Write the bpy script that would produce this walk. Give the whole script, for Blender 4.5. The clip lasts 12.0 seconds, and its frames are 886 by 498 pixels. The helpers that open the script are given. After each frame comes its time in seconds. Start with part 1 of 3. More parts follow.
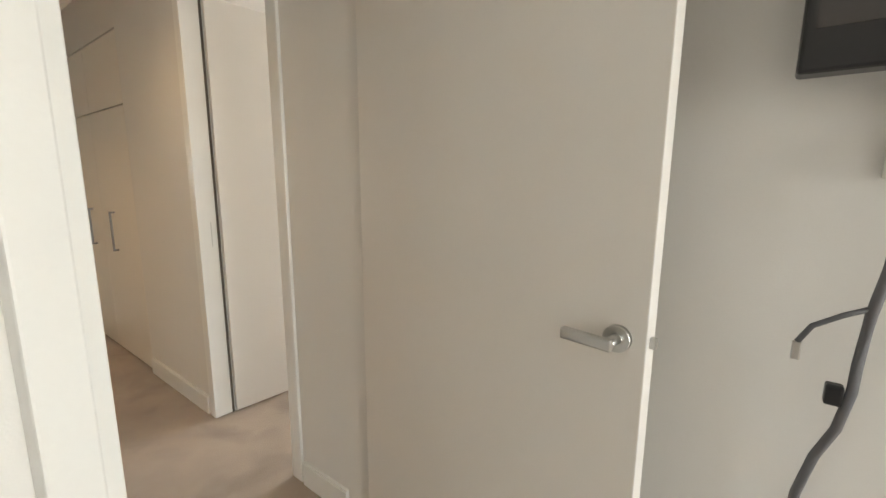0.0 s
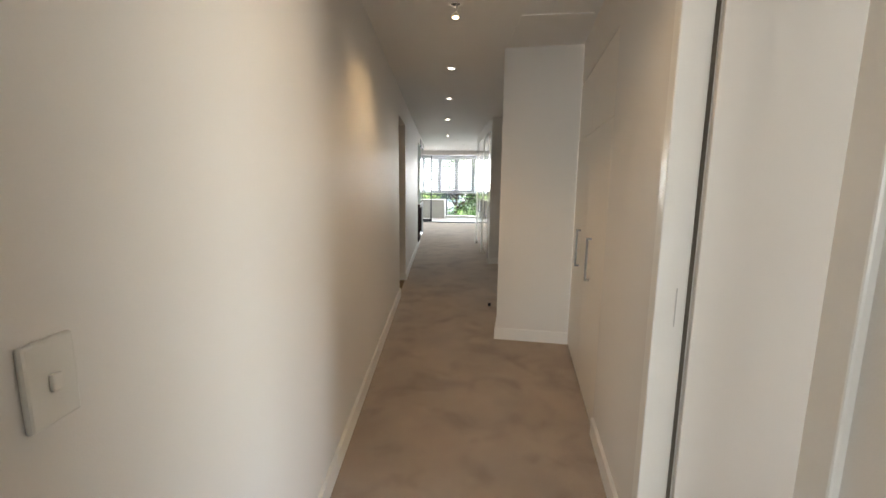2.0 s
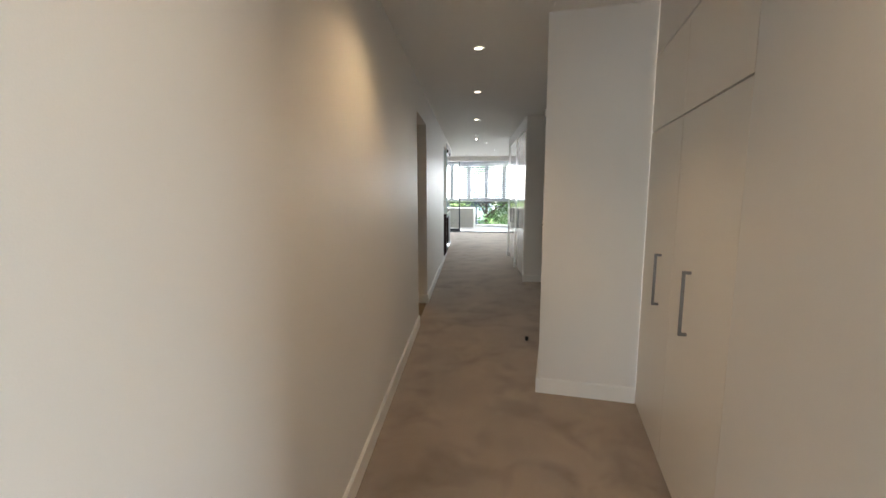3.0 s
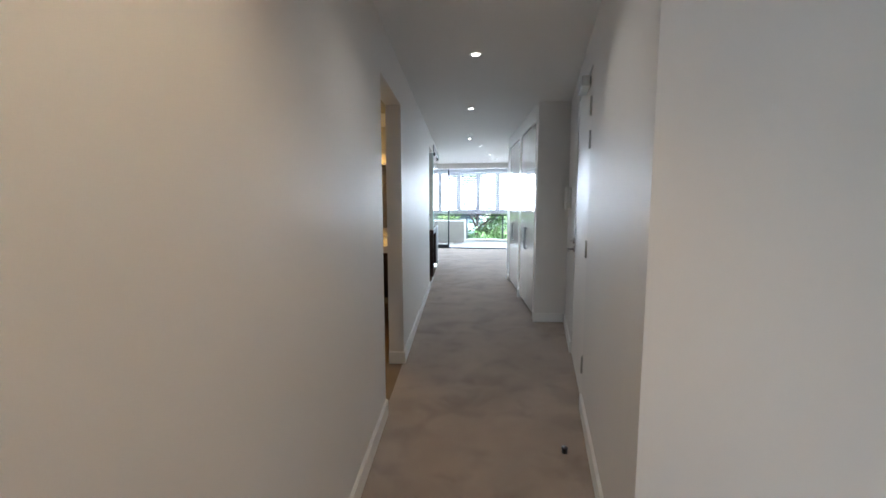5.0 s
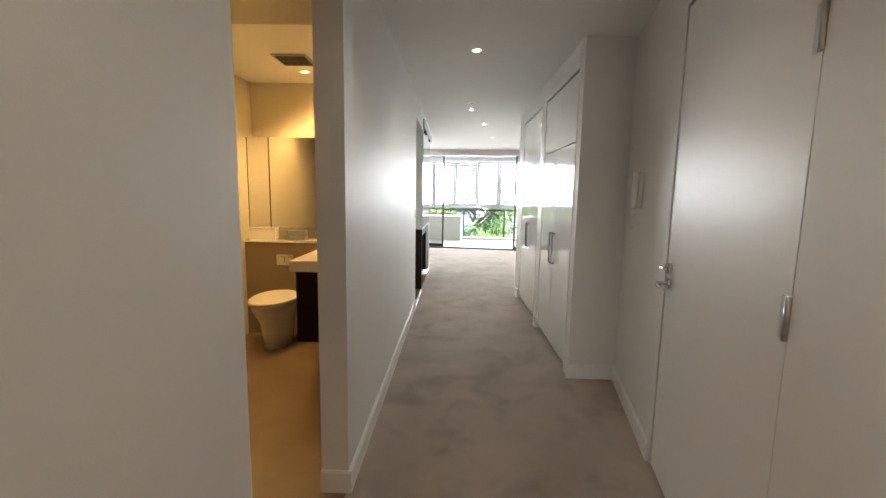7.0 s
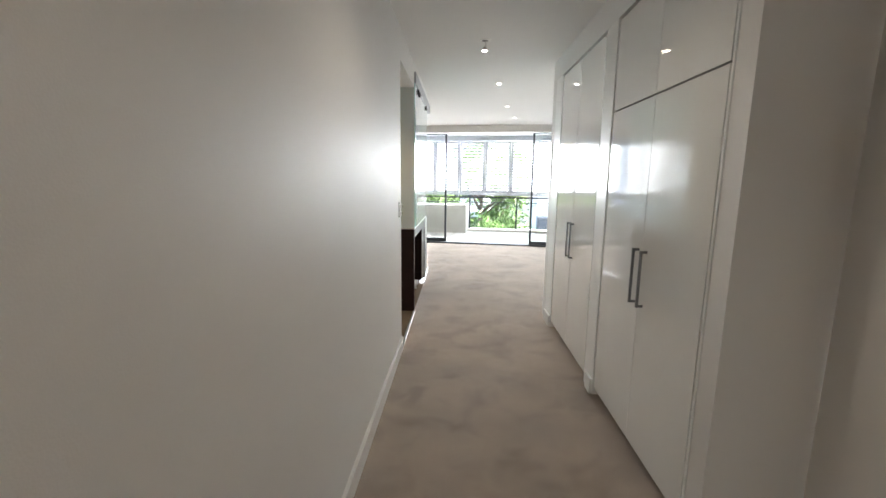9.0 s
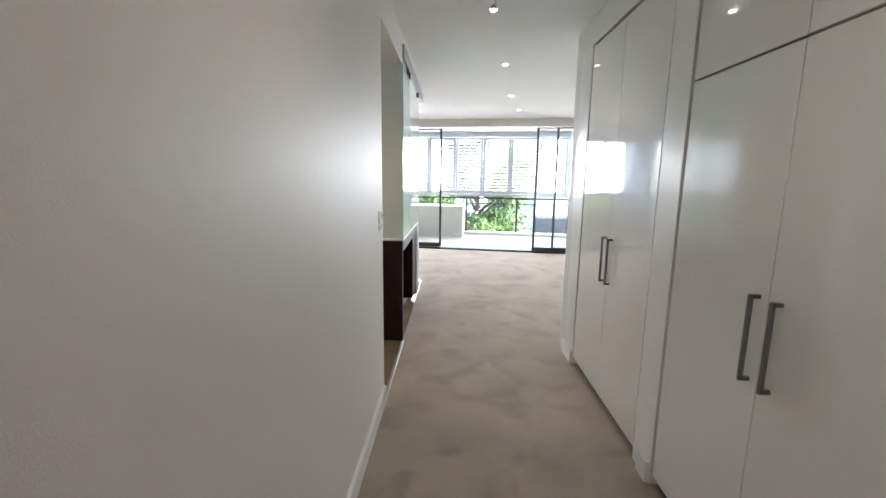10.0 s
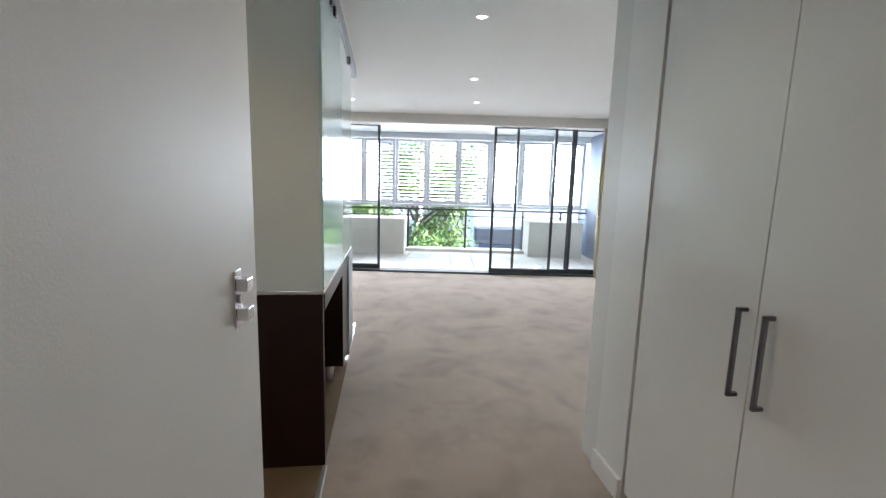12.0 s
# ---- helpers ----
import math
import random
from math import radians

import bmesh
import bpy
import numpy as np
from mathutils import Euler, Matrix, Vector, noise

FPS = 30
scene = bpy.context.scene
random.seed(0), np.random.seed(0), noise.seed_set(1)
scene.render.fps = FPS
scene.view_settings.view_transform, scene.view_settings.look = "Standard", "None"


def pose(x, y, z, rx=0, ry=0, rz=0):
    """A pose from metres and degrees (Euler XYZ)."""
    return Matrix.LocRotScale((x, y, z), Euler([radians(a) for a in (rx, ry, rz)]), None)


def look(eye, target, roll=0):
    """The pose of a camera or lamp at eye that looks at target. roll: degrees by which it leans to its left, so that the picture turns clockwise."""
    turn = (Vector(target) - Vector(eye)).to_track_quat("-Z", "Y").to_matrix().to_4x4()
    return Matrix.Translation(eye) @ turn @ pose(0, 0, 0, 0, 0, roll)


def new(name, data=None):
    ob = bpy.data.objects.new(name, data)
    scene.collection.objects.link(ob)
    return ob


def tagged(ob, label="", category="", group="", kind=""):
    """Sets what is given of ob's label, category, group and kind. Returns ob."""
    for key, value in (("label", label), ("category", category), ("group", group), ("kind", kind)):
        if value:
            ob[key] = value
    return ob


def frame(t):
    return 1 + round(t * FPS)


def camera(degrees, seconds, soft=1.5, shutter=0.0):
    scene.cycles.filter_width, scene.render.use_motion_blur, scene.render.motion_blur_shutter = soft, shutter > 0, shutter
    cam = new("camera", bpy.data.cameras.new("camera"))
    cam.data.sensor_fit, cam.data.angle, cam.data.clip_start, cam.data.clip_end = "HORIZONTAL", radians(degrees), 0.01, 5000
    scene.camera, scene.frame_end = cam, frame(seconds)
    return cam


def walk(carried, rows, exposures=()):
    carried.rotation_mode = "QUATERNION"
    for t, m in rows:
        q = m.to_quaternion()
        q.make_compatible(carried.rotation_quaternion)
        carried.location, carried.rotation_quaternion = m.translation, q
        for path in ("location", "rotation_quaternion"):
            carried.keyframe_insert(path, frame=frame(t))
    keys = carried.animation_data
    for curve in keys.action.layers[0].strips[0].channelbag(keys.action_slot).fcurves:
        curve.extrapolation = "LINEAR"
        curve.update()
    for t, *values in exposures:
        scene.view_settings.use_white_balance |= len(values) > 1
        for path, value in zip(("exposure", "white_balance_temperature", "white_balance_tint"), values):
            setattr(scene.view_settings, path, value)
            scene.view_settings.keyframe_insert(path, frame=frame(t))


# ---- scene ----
cam = camera(93.2, 12.0)
PATH = [
    (0, (0.362, 0.128, 1.242), (2.127, 1.005, 0.906), 0.3),
    (0.5, (0.599, 0.194, 1.268), (2.013, 1.566, 0.927), 1.4),
    (1, (0.785, 0.348, 1.33), (1.741, 2.068, 0.972), 1.6),
    (1.5, (0.919, 0.56, 1.339), (1.29, 2.495, 0.995), 1.4),
    (2, (0.972, 0.837, 1.324), (0.986, 2.812, 1.014), 0.6),
    (2.5, (0.988, 1.224, 1.334), (0.889, 3.204, 1.075), -0.0),
    (3, (1.008, 1.63, 1.327), (0.878, 3.606, 1.052), -0.1),
    (3.2, (1.01, 1.786, 1.328), (0.886, 3.763, 1.049), 0.3),
    (4.8, (0.969, 3.007, 1.326), (0.885, 4.993, 1.103), -0.2),
    (5.4, (0.935, 3.487, 1.321), (0.872, 5.473, 1.094), 0.1),
    (6, (0.93, 3.982, 1.343), (0.88, 5.968, 1.105), -0.1),
    (6.5, (0.933, 4.395, 1.336), (0.89, 6.38, 1.092), 0.4),
    (6.6, (0.926, 4.463, 1.335), (0.884, 6.448, 1.093), 0.8),
    (7, (0.944, 4.795, 1.312), (0.891, 6.778, 1.055), 1.0),
    (8.8, (0.938, 6.26, 1.321), (0.865, 8.232, 0.997), 0.7),
    (9.4, (0.924, 6.742, 1.314), (0.855, 8.714, 0.984), 0.5),
    (10, (0.896, 7.214, 1.329), (0.851, 9.186, 0.997), 0.8),
    (10.5, (0.845, 7.609, 1.322), (0.839, 9.583, 1.004), 0.8),
    (11, (0.832, 7.954, 1.318), (0.903, 9.928, 1.01), 1.2),
    (11.5, (0.821, 8.295, 1.322), (0.983, 10.265, 1.019), 1.6),
    (12, (0.782, 8.618, 1.318), (1.047, 10.58, 1.03), 1.6),
]
EXPOSURES = [(0, 3.0, 8000, 11), (1, 2.95, 7800, 10), (2, 2.9, 7400, 11), (3.2, 2.85, 6900, 10), (5, 3.1, 6000, 10), (7, 3.35, 7250, 12), (9, 3.3, 7150, 13), (10.5, 3.1, 6850, 13), (12, 2.84, 6700, 13)]
walk(cam, [(t, look(eye, target, roll)) for t, eye, target, roll in PATH], EXPOSURES)

# ---- world, sun ----
SUN_EL, SUN_AZ = 50, 110
world = bpy.data.worlds.new("sky")
scene.world = world
world.use_nodes = True
wn = world.node_tree
sky = wn.nodes.new("ShaderNodeTexSky")
sky.sky_type, sky.sun_disc = "NISHITA", False
sky.sun_elevation, sky.sun_rotation = radians(SUN_EL), radians(SUN_AZ)
wn.links.new(sky.outputs[0], wn.nodes["Background"].inputs[0])
wn.nodes["Background"].inputs[1].default_value = 0.15
sun = new("sun", bpy.data.lights.new("sun", "SUN"))
sun.data.energy, sun.data.angle, sun.data.color = 4.5, radians(0.5), (1, 0.95, 0.88)
a = radians(SUN_AZ)
sun.matrix_world = look((10 * math.sin(a), 10 * math.cos(a), 10 * math.tan(radians(SUN_EL))), (0, 0, 0))

# skylight through the bedroom's and the side room's windows
for place, toward, sx, sy, watts in (((-0.30, -3.66, 1.35), (-0.30, 0, 1.2), 1.6, 1.7, 13.0), ((4.66, 1.0, 1.5), (2.0, 1.4, 1.2), 1.6, 1.4, 8)):
    sk = new("window_skylight", bpy.data.lights.new("window_skylight", "AREA"))
    sk.data.shape, sk.data.size, sk.data.size_y, sk.data.energy, sk.data.color = "RECTANGLE", sx, sy, watts, (0.78, 0.89, 1.0)
    sk.matrix_world = look(place, toward)

# skylight in the shuttered opening of the balcony
sk = new("window_skylight", bpy.data.lights.new("window_skylight", "AREA"))
sk.data.shape, sk.data.size, sk.data.size_y, sk.data.energy, sk.data.color = "RECTANGLE", 6.4, 1.28, 100, (0.80, 0.90, 1.0)
sk.matrix_world = look((1.62, 17.66, 1.64), (1.29, 15.18, 1.46))

HALL_Z, LIVING_Z = 2.37, 2.39
WARM, NEUTRAL = (1.0, 0.70, 0.42), (1.0, 0.93, 0.84)
# place, aim, watts, colour of each ceiling lamp
LAMPS = [
    ((1.04, 2.10, HALL_Z), (1.04, 2.10, 0), 1.7, WARM),
    ((1.05, 3.50, HALL_Z), (0.62, 3.52, 0), 3.0, WARM),
    ((1.06, 4.90, HALL_Z), (1.06, 4.90, 0), 1.0, NEUTRAL),
    ((1.07, 6.29, HALL_Z), (1.07, 6.29, 0), 1.0, NEUTRAL),
    ((1.08, 8.04, HALL_Z), (1.08, 8.04, 0), 1.0, NEUTRAL),
    ((1.11, 9.84, HALL_Z), (1.11, 9.84, 0), 1.0, NEUTRAL),
    ((1.36, 11.38, LIVING_Z), (1.36, 11.38, 0), 0.6, NEUTRAL),
    ((1.62, 12.87, LIVING_Z), (1.62, 12.87, 0), 0.6, NEUTRAL),
    ((1.88, 13.98, LIVING_Z), (1.88, 13.98, 0), 0.6, NEUTRAL),
    ((3.62, 13.74, LIVING_Z), (3.62, 13.74, 0), 0.6, NEUTRAL),
    ((0.34, 14.18, LIVING_Z), (0.34, 14.18, 0), 0.6, NEUTRAL),
    ((-0.62, 7.75, 2.30), (-0.62, 7.75, 0), 5.5, (1.0, 0.62, 0.24)),
    ((-0.32, 8.38, 2.30), (-0.32, 8.38, 0), 5.5, (1.0, 0.62, 0.24)),
    ((0.05, 9.72, HALL_Z), (0.05, 9.72, 0), 1.4, (1.0, 0.66, 0.30)),
]


# ---- materials ----
def mat(name, color, rough=0.5, metal=0.0, var=0.06, scale=3.0, fine=120.0, bump=0.02, spec=0.5, coat=0.0, rvar=0.0):
    """A surface with slow stains and fine grain in object coordinates."""
    m = bpy.data.materials.new(name)
    m.use_nodes = True
    nt = m.node_tree
    b = nt.nodes["Principled BSDF"]
    b.inputs["Roughness"].default_value, b.inputs["Metallic"].default_value = rough, metal
    b.inputs["Specular IOR Level"].default_value, b.inputs["Coat Weight"].default_value = spec, coat
    tc = nt.nodes.new("ShaderNodeTexCoord")
    big, small = nt.nodes.new("ShaderNodeTexNoise"), nt.nodes.new("ShaderNodeTexNoise")
    big.inputs["Scale"].default_value, big.inputs["Detail"].default_value = scale, 4
    small.inputs["Scale"].default_value, small.inputs["Detail"].default_value = fine, 3
    for n in (big, small):
        nt.links.new(tc.outputs["Object"], n.inputs["Vector"])
    mix = nt.nodes.new("ShaderNodeMix")
    mix.data_type, mix.blend_type = "RGBA", "MULTIPLY"
    mix.inputs["Factor"].default_value = 1.0
    mix.inputs["A"].default_value = (*color, 1)
    add = nt.nodes.new("ShaderNodeMath")
    add.operation = "MULTIPLY_ADD"
    add.inputs[1].default_value = 0.35
    nt.links.new(small.outputs["Fac"], add.inputs[0])
    nt.links.new(big.outputs["Fac"], add.inputs[2])
    ramp = nt.nodes.new("ShaderNodeMapRange")
    ramp.inputs["From Min"].default_value, ramp.inputs["From Max"].default_value = 0.35, 1.0
    ramp.inputs["To Min"].default_value, ramp.inputs["To Max"].default_value = 1 - var, 1 + var
    nt.links.new(add.outputs[0], ramp.inputs["Value"])
    nt.links.new(ramp.outputs[0], mix.inputs["B"])
    nt.links.new(mix.outputs["Result"], b.inputs["Base Color"])
    if rvar:
        rr = nt.nodes.new("ShaderNodeMapRange")
        rr.inputs["To Min"].default_value, rr.inputs["To Max"].default_value = max(0.02, rough - rvar), rough + rvar
        nt.links.new(big.outputs["Fac"], rr.inputs["Value"])
        nt.links.new(rr.outputs[0], b.inputs["Roughness"])
    if bump:
        bp = nt.nodes.new("ShaderNodeBump")
        bp.inputs["Strength"].default_value, bp.inputs["Distance"].default_value = bump, 0.01
        nt.links.new(small.outputs["Fac"], bp.inputs["Height"])
        nt.links.new(bp.outputs[0], b.inputs["Normal"])
    return m


def glass(name, color, rough=0.0, trans=1.0, ior=1.45):
    m = bpy.data.materials.new(name)
    m.use_nodes = True
    b = m.node_tree.nodes["Principled BSDF"]
    b.inputs["Base Color"].default_value = (*color, 1)
    b.inputs["Roughness"].default_value, b.inputs["Transmission Weight"].default_value, b.inputs["IOR"].default_value = rough, trans, ior
    return m


def glow(name, color, strength):
    m = bpy.data.materials.new(name)
    m.use_nodes = True
    b = m.node_tree.nodes["Principled BSDF"]
    b.inputs["Base Color"].default_value = (0.8, 0.8, 0.8, 1)
    b.inputs["Emission Color"].default_value, b.inputs["Emission Strength"].default_value = (*color, 1), strength
    return m


def carpet_material():
    m = mat("carpet_pile", (0.385, 0.310, 0.250), 0.95, var=0.20, scale=2.2, fine=420, bump=0.5, spec=0.1)
    nt = m.node_tree
    b = nt.nodes["Principled BSDF"]
    src = b.inputs["Base Color"].links[0].from_socket
    tc = nt.nodes.new("ShaderNodeTexCoord")
    # trodden patches and stains along the walking line
    n = nt.nodes.new("ShaderNodeTexNoise")
    n.inputs["Scale"].default_value, n.inputs["Detail"].default_value, n.inputs["Distortion"].default_value = 3.6, 10, 0.5
    nt.links.new(tc.outputs["Object"], n.inputs["Vector"])
    r = nt.nodes.new("ShaderNodeMapRange")
    r.inputs["From Min"].default_value, r.inputs["From Max"].default_value = 0.50, 0.68
    r.inputs["To Min"].default_value, r.inputs["To Max"].default_value = 1.02, 0.78
    nt.links.new(n.outputs["Fac"], r.inputs["Value"])
    mx = nt.nodes.new("ShaderNodeMix")
    mx.data_type, mx.blend_type = "RGBA", "MULTIPLY"
    mx.inputs["Factor"].default_value = 1.0
    nt.links.new(src, mx.inputs["A"])
    nt.links.new(r.outputs[0], mx.inputs["B"])
    nt.links.new(mx.outputs["Result"], b.inputs["Base Color"])
    b.inputs["Sheen Weight"].default_value = 0.25
    return m


M_WALL = mat("satin_wall_paint", (0.74, 0.72, 0.69), 0.54, var=0.025, scale=1.2, fine=260, bump=0.05, spec=0.42)
M_CEIL = mat("matt_ceiling_paint", (0.80, 0.79, 0.77), 0.8, var=0.02, scale=1.0, fine=200, bump=0.03, spec=0.2)
M_TRIM = mat("gloss_trim_paint", (0.80, 0.79, 0.76), 0.28, var=0.03, scale=5, bump=0.02)
M_DOOR = mat("satin_door_paint", (0.76, 0.73, 0.69), 0.42, var=0.02, scale=1.5, fine=220, bump=0.03)
M_GLOSS = mat("gloss_white_lacquer", (0.78, 0.77, 0.74), 0.06, var=0.01, scale=1.0, fine=30, bump=0.004, coat=0.6)
M_SATINCAB = mat("satin_cream_laminate", (0.76, 0.72, 0.66), 0.3, var=0.015, scale=1.5, bump=0.01)
M_CARPET = carpet_material()
M_TILE = mat("brown_floor_tile", (0.22, 0.16, 0.105), 0.25, var=0.10, scale=4, bump=0.02)
M_BATHTILE = mat("cream_wall_tile", (0.72, 0.66, 0.54), 0.2, var=0.03, scale=2, bump=0.0)
M_PANEL = mat("olive_brown_panel_tile", (0.24, 0.19, 0.12), 0.3, var=0.06, scale=4, bump=0.01)
M_WOOD = mat("dark_wenge_veneer", (0.018, 0.006, 0.005), 0.34, var=0.35, scale=6, fine=80, bump=0.02, spec=0.25)
M_STEEL = mat("brushed_steel", (0.55, 0.54, 0.52), 0.3, 1.0, var=0.05, scale=20, fine=300, bump=0.02)
M_CHROME = mat("chrome", (0.75, 0.75, 0.76), 0.12, 1.0, var=0.03, bump=0)
M_HANDLE = mat("grey_metal_pull", (0.22, 0.22, 0.225), 0.35, 1.0, var=0.05, bump=0.01)
M_DARKFRAME = mat("charcoal_aluminium", (0.045, 0.055, 0.065), 0.4, 0.3, var=0.08, bump=0.01)
M_GREYMETAL = mat("grey_painted_metal", (0.33, 0.34, 0.35), 0.45, 0.2, var=0.05)
M_SHUTTER = mat("pale_grey_shutter_paint", (0.50, 0.52, 0.55), 0.4, var=0.04)
M_RENDER = mat("cream_cement_render", (0.62, 0.60, 0.54), 0.8, var=0.06, scale=4, bump=0.15)
M_BLUEWALL = mat("blue_grey_render", (0.26, 0.31, 0.40), 0.8, var=0.05, scale=3, bump=0.15)
M_PAVER = mat("pale_balcony_tile", (0.56, 0.54, 0.50), 0.5, var=0.08, scale=5, bump=0.05)
M_CERAMIC = mat("white_ceramic", (0.82, 0.80, 0.76), 0.1, var=0.01, bump=0, coat=0.4)
M_PLASTIC = mat("off_white_plastic", (0.72, 0.71, 0.67), 0.4, var=0.03, bump=0.01)
M_BLACK = mat("black_plastic", (0.012, 0.012, 0.014), 0.3, var=0.1, bump=0.01)
M_SCREEN = mat("dark_tv_screen", (0.05, 0.045, 0.045), 0.25, var=0.02, bump=0)
M_CABLE = mat("grey_cable_sleeve", (0.13, 0.13, 0.14), 0.5, var=0.1, fine=300, bump=0.1)
M_CURTAIN = mat("cream_curtain_cloth", (0.62, 0.55, 0.38), 0.85, var=0.1, scale=8, fine=300, bump=0.2)
# dark colour paints the shade in gaps and recesses; also the paver joints
M_SHADOWGAP = mat("gap_shade_and_joint", (0.10, 0.085, 0.07), 0.8, var=0.05, bump=0)
M_GLASS = glass("window_glass", (0.95, 0.98, 0.98))
M_FROST_FRONT = mat("back_painted_aqua_glass", (0.54, 0.79, 0.77), 0.12, var=0.02, bump=0, coat=0.5)
M_FROST_SIDE = mat("etched_grey_glass", (0.64, 0.72, 0.71), 0.22, var=0.04, scale=1.5, bump=0.0)
M_MIRROR = mat("mirror_silver", (0.85, 0.86, 0.84), 0.02, 1.0, var=0.0, bump=0)
M_LEAF = mat("green_leaf", (0.115, 0.20, 0.05), 0.5, var=0.5, scale=1.5, fine=10, bump=0)
M_BARK = mat("brown_bark", (0.13, 0.09, 0.06), 0.9, var=0.3, scale=8, bump=0.5)
M_FACADE = mat("white_facade_render", (0.72, 0.73, 0.74), 0.8, var=0.05, scale=0.6, bump=0.1)
M_FACADEBLUE = mat("blue_facade_cladding", (0.10, 0.16, 0.30), 0.5, var=0.12, scale=0.5)
M_FACADEDARK = mat("slate_awning", (0.05, 0.055, 0.075), 0.6, var=0.1)
M_FACADEGLASS = mat("dark_facade_glass", (0.06, 0.08, 0.10), 0.08, var=0.1, scale=0.4, bump=0)
M_ASPHALT = mat("asphalt", (0.05, 0.05, 0.052), 0.9, var=0.2, scale=0.3, bump=0.3)


# ---- mesh helpers ----
def bx(x0, x1, y0, y1, z0, z1, bevel=0.0, bm=None):
    """A box, its edges bevelled, added to bm or to a new one."""
    b2 = bmesh.new()
    bmesh.ops.create_cube(b2, size=1)
    for v in b2.verts:
        v.co = Vector(((x0 + x1) / 2 + v.co.x * (x1 - x0), (y0 + y1) / 2 + v.co.y * (y1 - y0), (z0 + z1) / 2 + v.co.z * (z1 - z0)))
    if bevel:
        bmesh.ops.bevel(b2, geom=b2.edges[:], offset=bevel, segments=2, affect="EDGES", profile=0.5)
    return b2 if bm is None else join(bm, b2)


def join(bm, other):
    me = bpy.data.meshes.new("tmp")
    other.to_mesh(me)
    other.free()
    bm.from_mesh(me)
    bpy.data.meshes.remove(me)
    return bm


def prism(pts, z0, z1, bm=None):
    """A plan outline raised from z0 to z1."""
    bm = bm or bmesh.new()
    lo = [bm.verts.new((x, y, z0)) for x, y in pts]
    hi = [bm.verts.new((x, y, z1)) for x, y in pts]
    n = len(pts)
    f = [bm.faces.new(lo[::-1]), bm.faces.new(hi)]
    f += [bm.faces.new((lo[i], lo[(i + 1) % n], hi[(i + 1) % n], hi[i])) for i in range(n)]
    bmesh.ops.recalc_face_normals(bm, faces=f)
    return bm


def strip(p, q, thick, side=1):
    """Plan outline of a wall along p-q, its thickness to the right of the way (side=1) or the left."""
    p, q = Vector(p), Vector(q)
    d = (q - p).normalized()
    n = Vector((d.y, -d.x)) * thick * side
    return [tuple(p), tuple(q), tuple(q + n), tuple(p + n)]


def tube(points, r, seg=10, bm=None, closed_ends=True):
    """A round bar along points; r is one radius or one for each point."""
    bm = bm or bmesh.new()
    pts = [Vector(p) for p in points]
    rs = r if isinstance(r, (list, tuple)) else [r] * len(pts)
    rings = []
    for i, p in enumerate(pts):
        d = (pts[min(i + 1, len(pts) - 1)] - pts[max(i - 1, 0)]).normalized()
        q = d.to_track_quat("Z", "Y")
        rings.append([bm.verts.new(p + q @ Vector((math.cos(k * math.tau / seg) * rs[i], math.sin(k * math.tau / seg) * rs[i], 0))) for k in range(seg)])
    for a_, b_ in zip(rings, rings[1:]):
        for k in range(seg):
            f = bm.faces.new((a_[k], a_[(k + 1) % seg], b_[(k + 1) % seg], b_[k]))
            f.smooth = True
    if closed_ends:
        bm.faces.new(rings[0][::-1])
        bm.faces.new(rings[-1])
    return bm


def lathe(profile, seg=24, bm=None):
    """Turned shape round z from (radius, height) pairs."""
    bm = bm or bmesh.new()
    rings = [[bm.verts.new((r * math.cos(k * math.tau / seg), r * math.sin(k * math.tau / seg), z)) for k in range(seg)] for r, z in profile]
    for a_, b_ in zip(rings, rings[1:]):
        for k in range(seg):
            f = bm.faces.new((a_[k], a_[(k + 1) % seg], b_[(k + 1) % seg], b_[k]))
            f.smooth = True
    bmesh.ops.recalc_face_normals(bm, faces=bm.faces[:])
    return bm


def mesh_of(name, bm, material):
    me = bpy.data.meshes.new(name)
    bm.to_mesh(me)
    bm.free()
    me.materials.append(material)
    return me


def solid(name, bm, material, label="", category="", kind="", group="", m=None):
    """A thing or a piece of the setting that is one mesh."""
    ob = new(name, mesh_of(name, bm, material))
    if m is not None:
        ob.matrix_basis = m
    return tagged(ob, label, category, group, kind)


def thing(name, m, label, category, group="", kind=""):
    ob = new(name)
    ob.empty_display_size = 0.1
    ob.matrix_basis = m
    return tagged(ob, label, category, group, kind)


def part(name, bm, material, parent, label=""):
    ob = new(name, mesh_of(name, bm, material))
    ob.parent = parent
    return tagged(ob, label)


def structure(name, bm, material, label):
    return solid(name, bm, material, label, name.split("_")[0], "structure")


# ---- the plan ----
TA = 0.192                                   # the right-hand walls lean off the corridor by this slope
ANG = math.degrees(math.atan(TA))
XL = 0.5                                     # face of the long corridor wall


def closet_x(y):
    return 1.803 + TA * (y - 2.92)


def entry_x(y):
    return 1.463 + 0.193 * (y - 4.305)


def slant(x, y, z=0.0):
    """A frame whose y runs along the leaning walls and whose x points away from the corridor."""
    return pose(x, y, z, 0, 0, -ANG)


WIN = pose(2.39, 14.97, 0, 0, 0, -7.5)                     # the window line: x along it, y outwards


def on_win(u, v):
    p = WIN @ Vector((u, v, 0))
    return (p.x, p.y)


